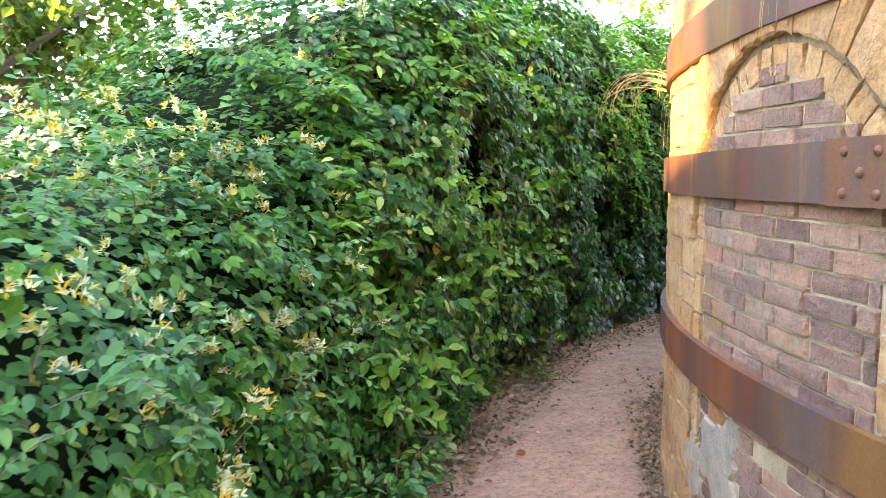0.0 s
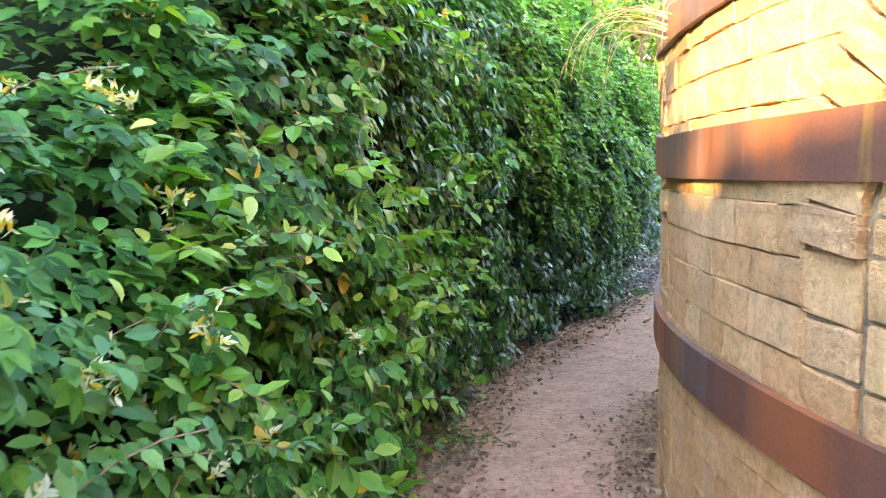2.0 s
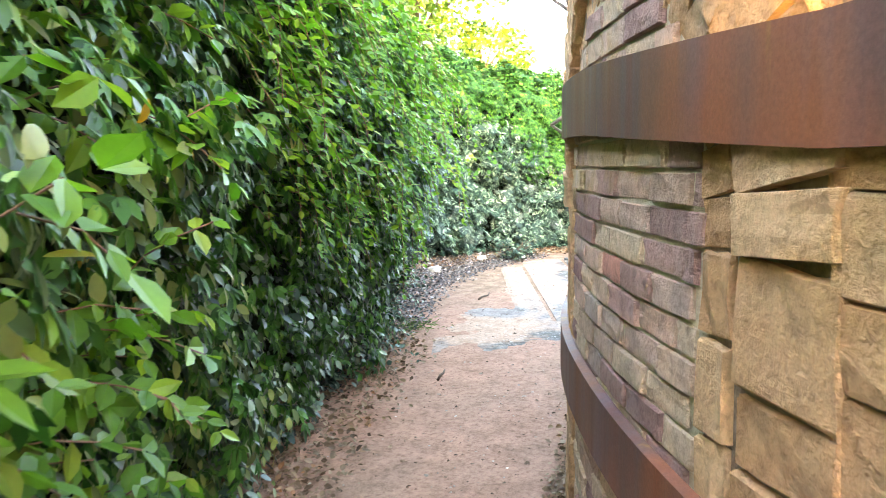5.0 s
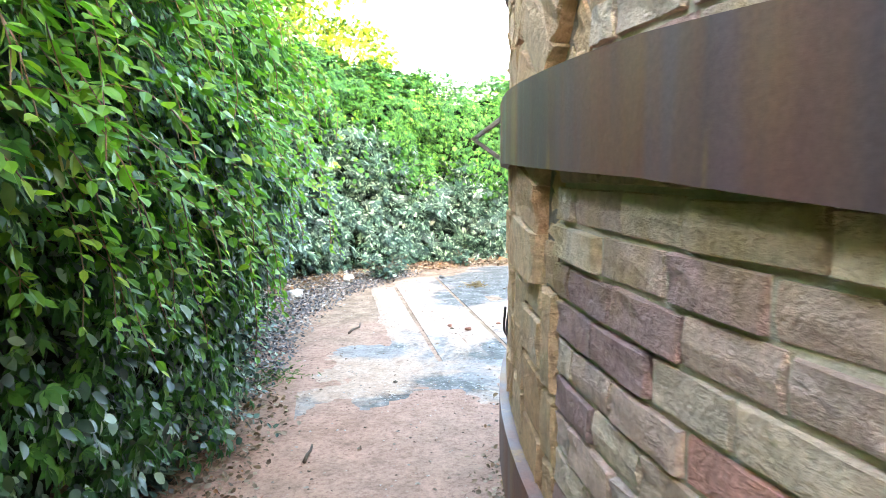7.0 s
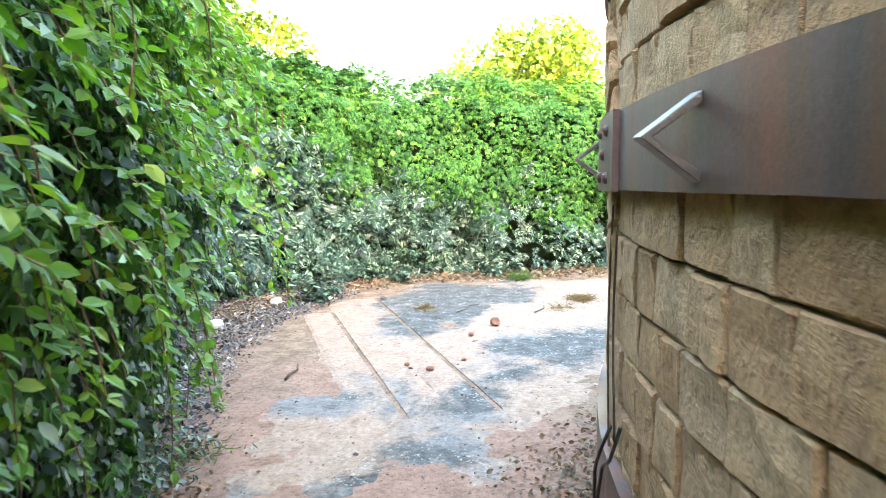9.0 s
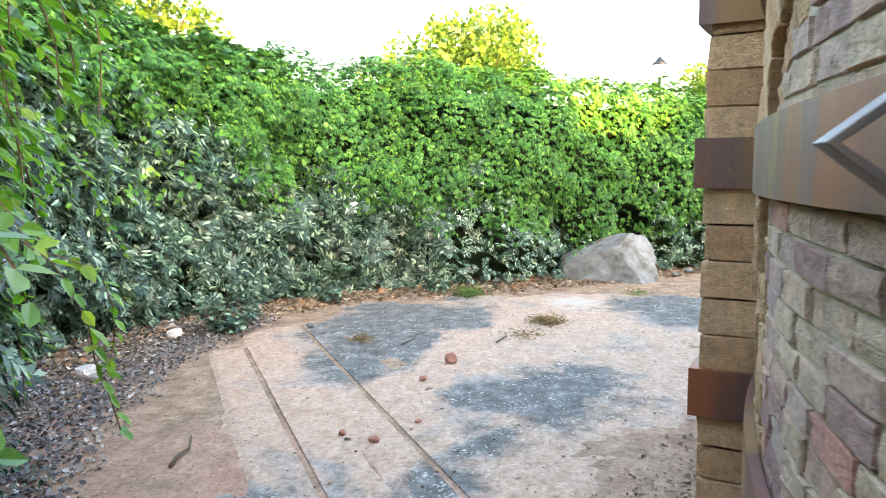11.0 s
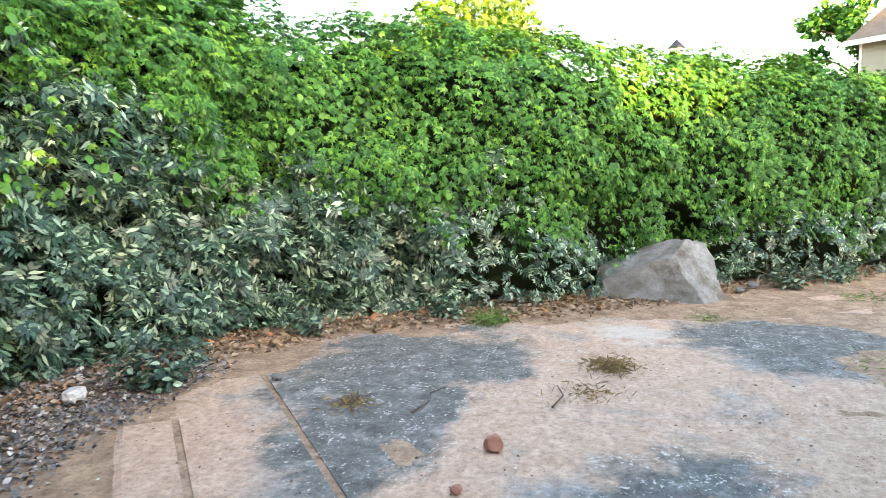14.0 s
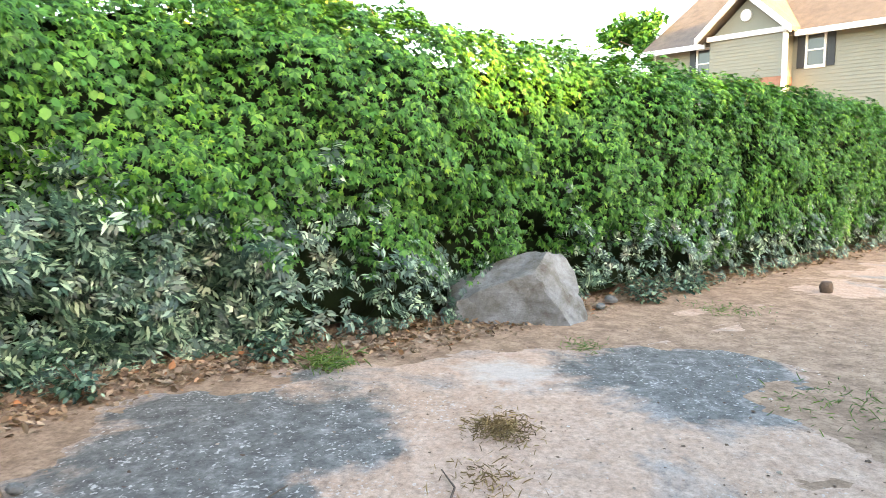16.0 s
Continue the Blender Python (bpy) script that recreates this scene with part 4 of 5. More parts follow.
def slab_material():
    n = Nodes("stained_concrete")
    geo = n.add("NewGeometry")
    pos = geo.outputs["Position"]
    fine, mid, big = n.noise(130, 4, 0.75, pos), n.noise(7, 6, 0.7, pos), n.noise(1.1, 5, 0.65, pos, 0.4)
    c = n.ramp(mid, [(0.3, (0.2, 0.19, 0.18)), (0.7, (0.36, 0.345, 0.325))])
    wn3 = n.add("TexNoise", Scale=1.6, Detail=8.0, Roughness=0.65)
    n.link(pos, wn3.inputs["Vector"])
    shift = n.add("VectorMath", operation="MULTIPLY_ADD")
    n.link(wn3.outputs["Color"], shift.inputs[0])
    shift.inputs[1].default_value = (1.1, 1.1, 0)
    n.link(pos, shift.inputs[2])
    back = n.add("VectorMath", operation="SUBTRACT")
    n.link(shift.outputs[0], back.inputs[0])
    back.inputs[1].default_value = (0.55, 0.55, 0)
    warped = back.outputs[0]
    dark = None
    for x, y, rx, ry in ((6.0, 7.3, 1.5, 1.25), (4.6, 7.15, 1.3, 0.7), (3.7, 5.5, 1.0, 0.85), (7.15, 4.4, 1.25, 1.2), (2.7, 5.85, 0.6, 0.5), (1.85, 5.95, 0.9, 0.55), (0.8, 5.85, 1.1, 0.5), (1.5, 6.8, 0.5, 0.4)):
        m = n.add("Mapping")
        m.inputs["Location"].default_value = (-x / rx, -y / ry, 0)
        m.inputs["Scale"].default_value = (1 / rx, 1 / ry, 0)
        n.link(warped, m.inputs["Vector"])
        g = n.add("TexGradient", gradient_type="SPHERICAL")
        n.link(m.outputs["Vector"], g.inputs["Vector"])
        fade = n.math("MULTIPLY", g.outputs["Fac"], 1.0 if x > 3 else 0.5)     # fainter near the path
        dark = fade if dark is None else n.math("MAXIMUM", dark, fade)
    d = n.math("ADD", n.math("MULTIPLY", dark, 0.9), n.math("MULTIPLY", n.math("SUBTRACT", big, 0.5), 1.6))
    c = n.mix(n.ramp(d, [(0.1, 0.0), (0.26, 0.95)]), c, n.ramp(mid, [(0.34, (0.06, 0.066, 0.062)), (0.55, (0.14, 0.147, 0.14)), (0.7, (0.3, 0.3, 0.285))]))
    dirt = n.noise(0.9, 6, 0.68, pos, 0.8)
    soil = n.mix(n.ramp(mid, [(0.3, 0.0), (0.7, 1.0)]), (0.44, 0.28, 0.19), (0.6, 0.43, 0.32))
    cover = n.math("SUBTRACT", n.math("ADD", dirt, n.math("MULTIPLY", mid, 0.12)), n.math("MULTIPLY", dark, 0.5))
    c = n.mix(n.ramp(cover, [(0.37, 0.05), (0.52, 0.9)]), c, soil)
    mott = n.noise(24, 5, 0.8, pos)
    c = n.mix(0.6, c, n.ramp(mott, [(0.36, (0.45, 0.44, 0.43)), (0.5, (1, 1, 1)), (0.64, (1.35, 1.34, 1.32))]), "MULTIPLY")
    speck, flecks = n.noise(38, 3, 0.6, pos), n.noise(5, 4, 0.6, pos)
    sharp = n.math("ADD", speck, n.math("MULTIPLY", n.math("SUBTRACT", flecks, 0.5), 0.5))
    c = n.mix(n.math("MULTIPLY", n.ramp(sharp, [(0.62, 0.0), (0.66, 0.75)]), n.ramp(d, [(0.02, 0.15), (0.3, 1.0)])), c, (0.62, 0.6, 0.56))
    m = n.add("Mapping")
    m.inputs["Location"].default_value = (-7.2 / 0.6, -5.65 / 0.5, 0)
    m.inputs["Scale"].default_value = (1 / 0.6, 1 / 0.5, 0)
    n.link(warped, m.inputs["Vector"])
    g = n.add("TexGradient", gradient_type="SPHERICAL")
    n.link(m.outputs["Vector"], g.inputs["Vector"])
    c = n.mix(n.ramp(n.math("ADD", g.outputs["Fac"], n.math("MULTIPLY", n.math("SUBTRACT", mid, 0.5), 0.8)), [(0.25, 0.0), (0.7, 0.6)]), c, (0.55, 0.53, 0.49))
    c = n.mix(0.45, c, n.ramp(fine, [(0.33, (0.5, 0.5, 0.5)), (0.65, (1, 1, 1))]), "MULTIPLY")
    n.bump(n.math("ADD", n.math("MULTIPLY", mid, 0.5), n.math("MULTIPLY", fine, 0.3)), 0.5, 0.012)
    return n.done(c, 0.85, 0, 0.3)


CONCRETE = slab_material()


ALONG, GROOVES = (0.822, 0.569), ((2.93, 7.25, 1.84), (3.6, 6.955, 2.2))    # direction; a middle point and half a length for each groove


def slab(points, name="concrete_slab", label="cracked grey concrete slab stained dark and dusted with dirt"):
    """A worn slab whose rim and hollows sink under the dirt, cut by two narrow grooves."""
    pts = np.array(points)
    ax, ay = ALONG
    a_all, b_all = pts @ (ax, ay), pts @ (-ay, ax)
    av = np.arange(a_all.min(), a_all.max(), 0.05)
    bv = list(np.arange(b_all.min(), b_all.max(), 0.05))
    for gx, gy, _ in GROOVES:
        g = -ay * gx + ax * gy
        bv = [b for b in bv if abs(b - g) > 0.045] + [g - 0.021, g - 0.017, g + 0.017, g + 0.021]
    bv = np.array(sorted(bv))
    A, B = np.meshgrid(av, bv, indexing="ij")
    x, y = A * ax - B * ay, A * ay + B * ax
    inside, dist = np.zeros(x.shape, bool), np.full(x.shape, 9.0)
    for (x0, y0), (x1, y1) in zip(points, points[1:] + points[:1]):
        cross = (y0 > y) != (y1 > y)
        with np.errstate(divide="ignore", invalid="ignore"):
            inside ^= cross & (x < (x1 - x0) * (y - y0) / (y1 - y0 + 1e-12) + x0)
        t = np.clip(((x - x0) * (x1 - x0) + (y - y0) * (y1 - y0)) / ((x1 - x0) ** 2 + (y1 - y0) ** 2), 0, 1)
        dist = np.minimum(dist, np.hypot(x - x0 - t * (x1 - x0), y - y0 - t * (y1 - y0)))
    dist = np.where(inside, dist, -dist)
    flat = np.stack([x.ravel(), y.ravel(), np.zeros(x.size)], 1)
    drift = (wobble(flat, 1.1, 3.0) + 0.6 * wobble(flat, 3.7, 8.0) + 0.4 * wobble(flat, 11.0, 5.0)).reshape(x.shape)
    z = np.clip(dist * 0.014 - 0.002, -0.012, 0.004) + 0.006 * drift - 0.006
    for sx, sy, sr in ((5.95, 7.0, 1.2), (4.35, 5.6, 1.0), (7.3, 4.4, 0.9), (7.3, 5.6, 0.5)):
        z = z + 0.007 * np.exp(-(((x - sx) ** 2 + (y - sy) ** 2) / sr**2))
    for gx, gy, half in GROOVES:
        g, m = -ay * gx + ax * gy, ax * gx + ay * gy
        on = (np.abs(A - m) < half)
        near_groove = on & (np.abs(B - g) < 0.3)
        z = np.where(near_groove, np.maximum(z, 0.002), z)
        z = np.where(on & (np.abs(B - g) < 0.019), -0.03, z)
    z = np.clip(z, -0.03, 0.014)
    cols = len(bv)
    quads = np.array([(i * cols + j, (i + 1) * cols + j, (i + 1) * cols + j + 1, i * cols + j + 1) for i in range(len(av) - 1) for j in range(cols - 1)
                      if max(dist[i, j], dist[i + 1, j + 1]) > -0.2])
    me = quads_mesh(name, np.stack([x.ravel(), y.ravel(), z.ravel()], 1), quads, CONCRETE)
    return tagged(new(name, me), label, "slab", kind="structure")


slab([(-0.25, 6.42), (0.2, 5.75), (0.9, 5.3), (1.2, 5.25), (2.5, 5.2), (3.1, 4.95), (4.0, 4.2), (5.2, 3.55), (5.75, 3.75), (6.3, 4.12), (6.6, 4.1), (7.25, 3.4), (8.0, 4.1), (7.75, 5.0), (7.75, 5.7),
      (7.55, 6.5), (7.5, 7.1), (6.8, 7.7), (6.2, 8.15), (5.43, 8.21), (4.9, 8.32), (4.4, 8.3), (3.7, 8.05), (2.6, 7.55), (1.6, 7.15), (0.6, 6.65)])
slab([(9.9, 1.5), (10.9, 1.6), (11.9, 0.9), (13.7, -1.2), (15.5, -4.0), (14.0, -4.4), (11.5, -1.0)])
slab([(9.3, 2.6), (9.9, 2.9), (10.4, 2.3), (9.7, 2.1)])

# ---- litter, chips and pebbles ----
CHIP = leaf_material("grey_wood_chip", [(0.0, (0.06, 0.055, 0.06)), (0.5, (0.18, 0.17, 0.175)), (0.85, (0.33, 0.3, 0.29)), (1.0, (0.6, 0.58, 0.57))], 0.02, 0.8, 0.3)
DRY_LEAF = leaf_material("dry_leaf", [(0.0, (0.13, 0.085, 0.06)), (0.5, (0.27, 0.19, 0.13)), (0.92, (0.43, 0.34, 0.26)), (1.0, (0.42, 0.18, 0.08))], 0.1, 0.8, 0.3)
STONE_BITS = leaf_material("pebble_stone", [(0.0, (0.09, 0.065, 0.05)), (0.5, (0.28, 0.2, 0.15)), (0.9, (0.45, 0.4, 0.35)), (1.0, (0.7, 0.68, 0.64))], 0.0, 0.9, 0.2)


def strip(n, s0, s1, near_edge, far_edge):
    """Places on the ground along the hedge's foot."""
    s = rng.uniform(s0, s1, n)
    i = np.searchsorted(HLEN, s).clip(1, len(HLEN) - 1)
    off = near_edge + (far_edge - near_edge) * rng.beta(1.2, 1.5, n)
    return np.c_[HLINE[i, :2] + HIN[i] * off[:, None] + rng.normal(0, 0.05, (n, 2)), rng.uniform(0.0, 0.02, n)]


CHIP_X, CHIP_Y = [-2.0, -1.1, 0.5, 1.7, 2.6, 3.4, 4.7, 6.3, 7.1, 8.0], [5.95, 6.5, 7.05, 7.75, 8.15, 8.35, 8.55, 8.5, 7.95, 7.3]


def behind_path(p):
    return p[p[:, 1] > np.interp(p[:, 0], CHIP_X, CHIP_Y) + rng.normal(0, 0.06, len(p))]


def litter(name, at, size, material, label, category, flat=0.45):
    n = len(at)
    face = unit(rng.normal(size=(n, 3)) * flat + np.array([0, 0, 1]))
    along = rng.normal(size=(n, 3)) * np.array([1, 1, 0.2])
    me = leaves_mesh(name, at, face, along, size * rng.uniform(0.4, 1.3, n), material)
    return tagged(new(name, me), label, category, kind="stuff")


litter("wood_chips", behind_path(strip(26000, S_CURTAIN - 2.0, S_MID - 0.5, -0.35, 1.35)), 0.036, CHIP, "grey wood chip mulch along the foot of the hedge", "mulch")
litter("fallen_leaves", strip(7000, S_TALL - 2.0, S_CURTAIN, -0.25, 0.5), 0.038, DRY_LEAF, "dry brown fallen leaves beside the path", "leaf litter")
litter("fallen_leaves", strip(8000, S_FAR + 1.2, S_CORNER + 1.0, -0.3, 0.8), 0.06, DRY_LEAF, "pale dry leaves lying under the hedge", "leaf litter")
litter("fallen_leaves", strip(1500, S_CORNER, S_LAST, -0.3, 0.4), 0.06, DRY_LEAF, "pale dry leaves lying under the hedge", "leaf litter")
kth = np.radians(rng.uniform(60, 175, 5200))
kr = R + 0.02 + np.abs(rng.normal(0, 0.1, 5200)) * (1 + 0.6 * np.sin(kth * 9))
litter("fallen_leaves", np.c_[kr * np.cos(kth), kr * np.sin(kth), rng.uniform(0, 0.02, 5200)], 0.034, DRY_LEAF, "brown leaf scraps and twigs at the foot of the kiln", "leaf litter")


pth = np.radians(rng.uniform(48, 84, 3200))
heap_r = R + 0.04 + np.abs(rng.normal(0, 0.3, 3200))
litter("fallen_leaves", np.c_[heap_r * np.cos(pth), heap_r * np.sin(pth), rng.uniform(0, 0.025, 3200)], 0.036, DRY_LEAF, "heap of brown leaf scraps beside the kiln", "leaf litter")
litter("fallen_leaves", np.c_[rng.normal(-4.98, 0.16, 420), rng.normal(3.35, 0.2, 420), rng.uniform(0, 0.03, 420)], 0.055, DRY_LEAF, "curled tan leaves at the edge of the path", "leaf litter")


def pebbles(n, place, size, material, name, label, category):
    """Small uneven stones, joined."""
    base = np.array([(1, 0, 0), (0, 1, 0), (-1, 0, 0), (0, -1, 0), (0.1, 0.1, 0.75), (0.7, 0.7, 0.3), (-0.7, 0.6, 0.35), (-0.6, -0.7, 0.3), (0.7, -0.6, 0.3)], float)
    tri = np.array([(0, 5, 4, 8), (1, 6, 4, 5), (2, 7, 4, 6), (3, 8, 4, 7), (0, 8, 3, 3), (0, 1, 5, 5)])[:4]
    at = place(n)
    sc = size * rng.lognormal(0, 0.4, n)
    v = base[None] * sc[:, None, None] * rng.uniform(0.6, 1.3, (n, 1, 3)) + rng.normal(0, 0.12, (n, 9, 3)) * sc[:, None, None]
    a = rng.uniform(0, 6.28, n)
    rot = np.stack([np.stack([np.cos(a), -np.sin(a), 0 * a], -1), np.stack([np.sin(a), np.cos(a), 0 * a], -1), np.stack([0 * a, 0 * a, 1 + 0 * a], -1)], 1)
    v = np.einsum("nij,nkj->nki", rot, v) + at[:, None]
    f = tri[None] + (np.arange(n) * 9)[:, None, None]
    return tagged(new(name, quads_mesh(name, v.reshape(-1, 3), f.reshape(-1, 4), material)), label, category, kind="stuff")


def yard(n):
    th, rr = np.radians(rng.uniform(-5, 150, n)), rng.uniform(5.0, 9.8, n)
    return np.c_[rr * np.cos(th), rr * np.sin(th), np.full(n, 0.0)]


pebbles(9000, yard, 0.0055, STONE_BITS, "pebbles", "small pebbles and crumbs scattered over the dirt", "pebbles")

# ---- boulder and loose stones ----


def rock_material(name, a, b, scale=3.0):
    n = Nodes(name)
    v = n.coords()
    big, fine, vein = n.noise(scale, 6, 0.65, v, 0.6), n.noise(70, 5, 0.75, v), n.noise(5, 5, 0.7, n.coords((1, 1.3, 2.0)))
    c = n.ramp(big, [(0.32, a), (0.68, b)])
    c = n.mix(0.35, c, n.ramp(vein, [(0.35, tuple(k * 0.6 for k in a)), (0.65, b)]))
    c = n.mix(0.45, c, n.ramp(fine, [(0.3, (0.5, 0.5, 0.5)), (0.62, (1, 1, 1))]), "MULTIPLY")
    n.bump(n.math("ADD", n.math("MULTIPLY", vein, 0.8), n.math("MULTIPLY", fine, 0.3)), 0.9, 0.03)
    return n.done(c, 0.85, 0, 0.35)


ROCK = rock_material("boulder_stone", (0.1, 0.085, 0.06), (0.29, 0.315, 0.33))
WHITE_ROCK = rock_material("pale_quartz", (0.6, 0.57, 0.52), (0.78, 0.77, 0.74), 12)
RED_ROCK = rock_material("red_brick_lump", (0.36, 0.15, 0.1), (0.5, 0.27, 0.2), 14)


def rock(name, at, size, cuts, material, label, category, seed, detail=3, rough=0.05, turn=0.0):
    """A lump cut by planes into facets, then roughened."""
    bm = bmesh.new()
    bmesh.ops.create_icosphere(bm, subdivisions=detail, radius=1.0)
    for v in bm.verts:
        for n, d in cuts:
            nn = Vector(n).normalized()
            over = v.co.dot(nn) - d
            if over > 0:
                v.co -= nn * over
        v.co += v.co.normalized() * rough * (noise.noise(v.co * 2.3 + Vector((seed, 0, 0))) + 0.6 * noise.noise(v.co * 6 + Vector((seed, 5, 0))) + 0.35 * noise.noise(v.co * 14 + Vector((seed, 9, 0))))
        v.co = Vector((v.co.x * size[0], v.co.y * size[1], v.co.z * size[2]))
    me = bpy.data.meshes.new(name)
    bm.to_mesh(me)
    bm.free()
    me.materials.append(material)
    ob = tagged(new(name, me), label, category)
    ob.matrix_world = pose(*at, 0, 0, turn)
    return ob


# long axis runs along the hedge; a steep face looks at the yard, the crest is towards one end
rock("boulder", (9.12, 5.27, 0.17), (0.48, 0.74, 0.66), [((-1, 0.22, 0.05), 0.55), ((-0.15, 0.42, 0.9), 0.45), ((-0.1, 1, 0.15), 0.86), ((0.1, -0.2, 1), 0.78), ((-0.42, -0.75, 0.55), 0.6), ((-0.6, -0.1, 0.8), 0.7), ((0, -1, 0.1), 0.84), ((0, 0, -1), 0.5), ((1, 0, 0.2), 0.7)],
     ROCK, "large angular grey boulder beside the hedge", "boulder", 3.0, 5, 0.06, 0)
rock("brick_lump", (4.3, 6.4, 0.045), (0.07, 0.055, 0.06), [((0, 0, -1), 0.6), ((1, 0.4, 0.3), 0.5), ((-1, 0.2, 0.3), 0.6), ((0.1, 0, 1), 0.62), ((0, -1, 0.3), 0.6)], RED_ROCK, "broken red brick lump lying on the slab", "stone", 1.0, 2, 0.08, 30)
rock("pale_stone", (4.62, 9.1, 0.04), (0.1, 0.07, 0.07), [((0, 0, -1), 0.5), ((0, 0.2, 1), 0.6)], WHITE_ROCK, "pale quartz stone on the wood chips", "stone", 5.0, 2, 0.08, 10)
rock("pale_stone", (3.33, 9.0, 0.04), (0.11, 0.09, 0.065), [((0, 0, -1), 0.5), ((0.1, 0.2, 1), 0.6)], WHITE_ROCK, "pale quartz stone on the wood chips", "stone", 8.0, 2, 0.08, 50)
for k, (x, y, s) in enumerate(((3.77, 6.49, 0.04), (2.58, 6.66, 0.032), (2.51, 6.44, 0.036), (2.87, 6.28, 0.024), (9.55, 4.35, 0.07), (9.9, 4.15, 0.09), (5.3, 8.05, 0.05))):
    rock("loose_stone", (x, y, s * 0.5), (s, s * 0.7, s * 0.6), [((0, 0, -1), 0.5), ((0.3, 0.2, 1), 0.6)], RED_ROCK if k < 4 else ROCK, "small loose stone on the slab" if k < 4 else "small tan stone beside the boulder", "stone", 11.0 + k, 2, 0.1, 40 * k)

# ---- stick, twigs, dry grass ----


def twig(name, pts, r, material, label, category):
    v, f = tube(pts, [r * (1 - 0.5 * k / (len(pts) - 1)) for k in range(len(pts))], 6)
    return tagged(new(name, mesh_of(name, v, f, material, True)), label, category)


twig("stick", [(-0.7, 5.95, 0.012), (-0.63, 5.985, 0.016), (-0.56, 6.01, 0.012), (-0.49, 6.05, 0.014)], 0.011, BARK, "short brown stick lying on the dirt path", "stick")
twig("stick", [(1.92, 7.36, 0.012), (2.03, 7.39, 0.02), (2.16, 7.4, 0.016), (2.34, 7.5, 0.012)], 0.012, BARK, "curved dark stick lying on the dirt", "stick")
twig("twig", [(4.75, 6.95, 0.02), (4.95, 6.9, 0.022), (5.15, 6.93, 0.02), (5.3, 6.85, 0.02)], 0.006, BARK, "thin dark twig lying on the slab", "twig")
twig("twig", [(5.0, 6.15, 0.02), (5.25, 6.1, 0.02), (5.45, 6.15, 0.02)], 0.007, BARK, "thin dark twig lying on the slab", "twig")
STRAW = leaf_material("dry_straw", [(0.0, (0.16, 0.11, 0.06)), (0.6, (0.3, 0.21, 0.1)), (1.0, (0.45, 0.35, 0.18))], 0.1, 0.8, 0.2)


def straw(at, n, spread, label, height=0.04, material=STRAW, length=0.055, name="dry_grass_clump", category="dry grass"):
    p = np.c_[rng.normal(at[0], spread, n), rng.normal(at[1], spread * 0.8, n), rng.uniform(0.013, height, n)]
    along = rng.normal(size=(n, 3)) * np.array([1, 1, 0.35])
    me = leaves_mesh(name, p, rng.normal(size=(n, 3)) + np.array([0, 0, 0.6]), along, length * rng.uniform(0.5, 1.3, n), material, 0.16)
    return tagged(new(name, me), label, category, kind="stuff")


straw((6.0, 5.8), 700, 0.11, "clump of dry brown grass on the slab")
straw((4.85, 7.35), 200, 0.08, "small clump of dry grass on the slab")
straw((5.35, 5.95), 160, 0.12, "thin patch of dry grass on the slab", 0.03)
GRASS = leaf_material("green_grass", [(0.0, (0.06, 0.14, 0.03)), (1.0, (0.18, 0.28, 0.07))], 0.3)
straw((7.4, 6.9), 260, 0.12, "tuft of green weeds at the hedge foot", 0.08, GRASS, 0.1, "weed_tuft", "weed")
straw((7.9, 4.9), 120, 0.1, "flat green weeds at the slab edge", 0.03, GRASS, 0.06, "weed_tuft", "weed")
straw((6.3, 3.6), 200, 0.3, "thin green grass in the bare soil", 0.03, GRASS, 0.06, "weed_tuft", "weed")
straw((0.42, 7.05), 200, 0.14, "low green weeds at the edge of the mulch", 0.06, GRASS, 0.06, "weed_tuft", "weed")
straw((-3.9, 4.35), 200, 0.14, "low green weeds beside the path", 0.06, GRASS, 0.07, "weed_tuft", "weed")
straw((9.4, 3.1), 160, 0.2, "thin yellowing grass on the dirt", 0.03, GRASS, 0.06, "weed_tuft", "weed")

# ---- steel beam with a concrete block ----
beam = tagged(empty("steel_beam", (5.7, 3.44, 0)), "short rusty steel I-beam lying on the ground", "beam")
for nm, b in (("flange", (-0.3, -0.09, 0.13, 0.5, 0.09, 0.145)), ("web", (-0.27, -0.012, 0.0, 0.5, 0.012, 0.13)), ("flange", (-0.28, -0.09, -0.012, 0.5, 0.09, 0.002))):
    bm = bmesh.new()
    box(bm, *b, bevel=0.003)
    part(nm, bm, RUST, beam)
beam.rotation_euler = (0, 0, radians(-115))
bm = bmesh.new()
box(bm, -0.13, -0.13, 0, 0.13, 0.13, 0.16, 0.015)
cb = bpy.data.meshes.new("concrete_block")
bm.to_mesh(cb)
bm.free()
cb.materials.append(CONCRETE)
tagged(new("concrete_block", cb), "rough pale concrete block resting on the beam", "block").matrix_world = pose(5.61, 3.24, 0.145, 0, 0, 20)

# a cut stump by the far slab
rock("tree_stump", (10.56, 1.41, 0.05), (0.075, 0.075, 0.11), [((0, 0, 1), 0.7), ((0, 0, -1), 0.5)], BARK, "small cut tree stump in the dirt", "stump", 4.0, 3, 0.08)

# ---- plants and wires on the kiln ----
DRY_STEM = plain("dry_stalk", (0.5, 0.36, 0.19), 0.8, 0, 0.3, 20, 80)
CABLE = plain("black_cable", (0.02, 0.02, 0.022), 0.5, 0, 0.2, 20, 80)


def droop(th, z0, out, fall, sway, n=14):
    """A stalk that leaves the wall, arches out and hangs."""
    a = radians(th)
    o, t = Vector((math.cos(a), math.sin(a), 0)), Vector((-math.sin(a), math.cos(a), 0))
    pts = []
    for k in range(n):
        w = k / (n - 1)
        pts.append(o * (R - 0.02 + out * math.sin(w * 1.5)) + t * (sway * w) + Vector((0, 0, z0 + 0.12 * math.sin(w * 2.2) - fall * w**2.2)))
    return pts


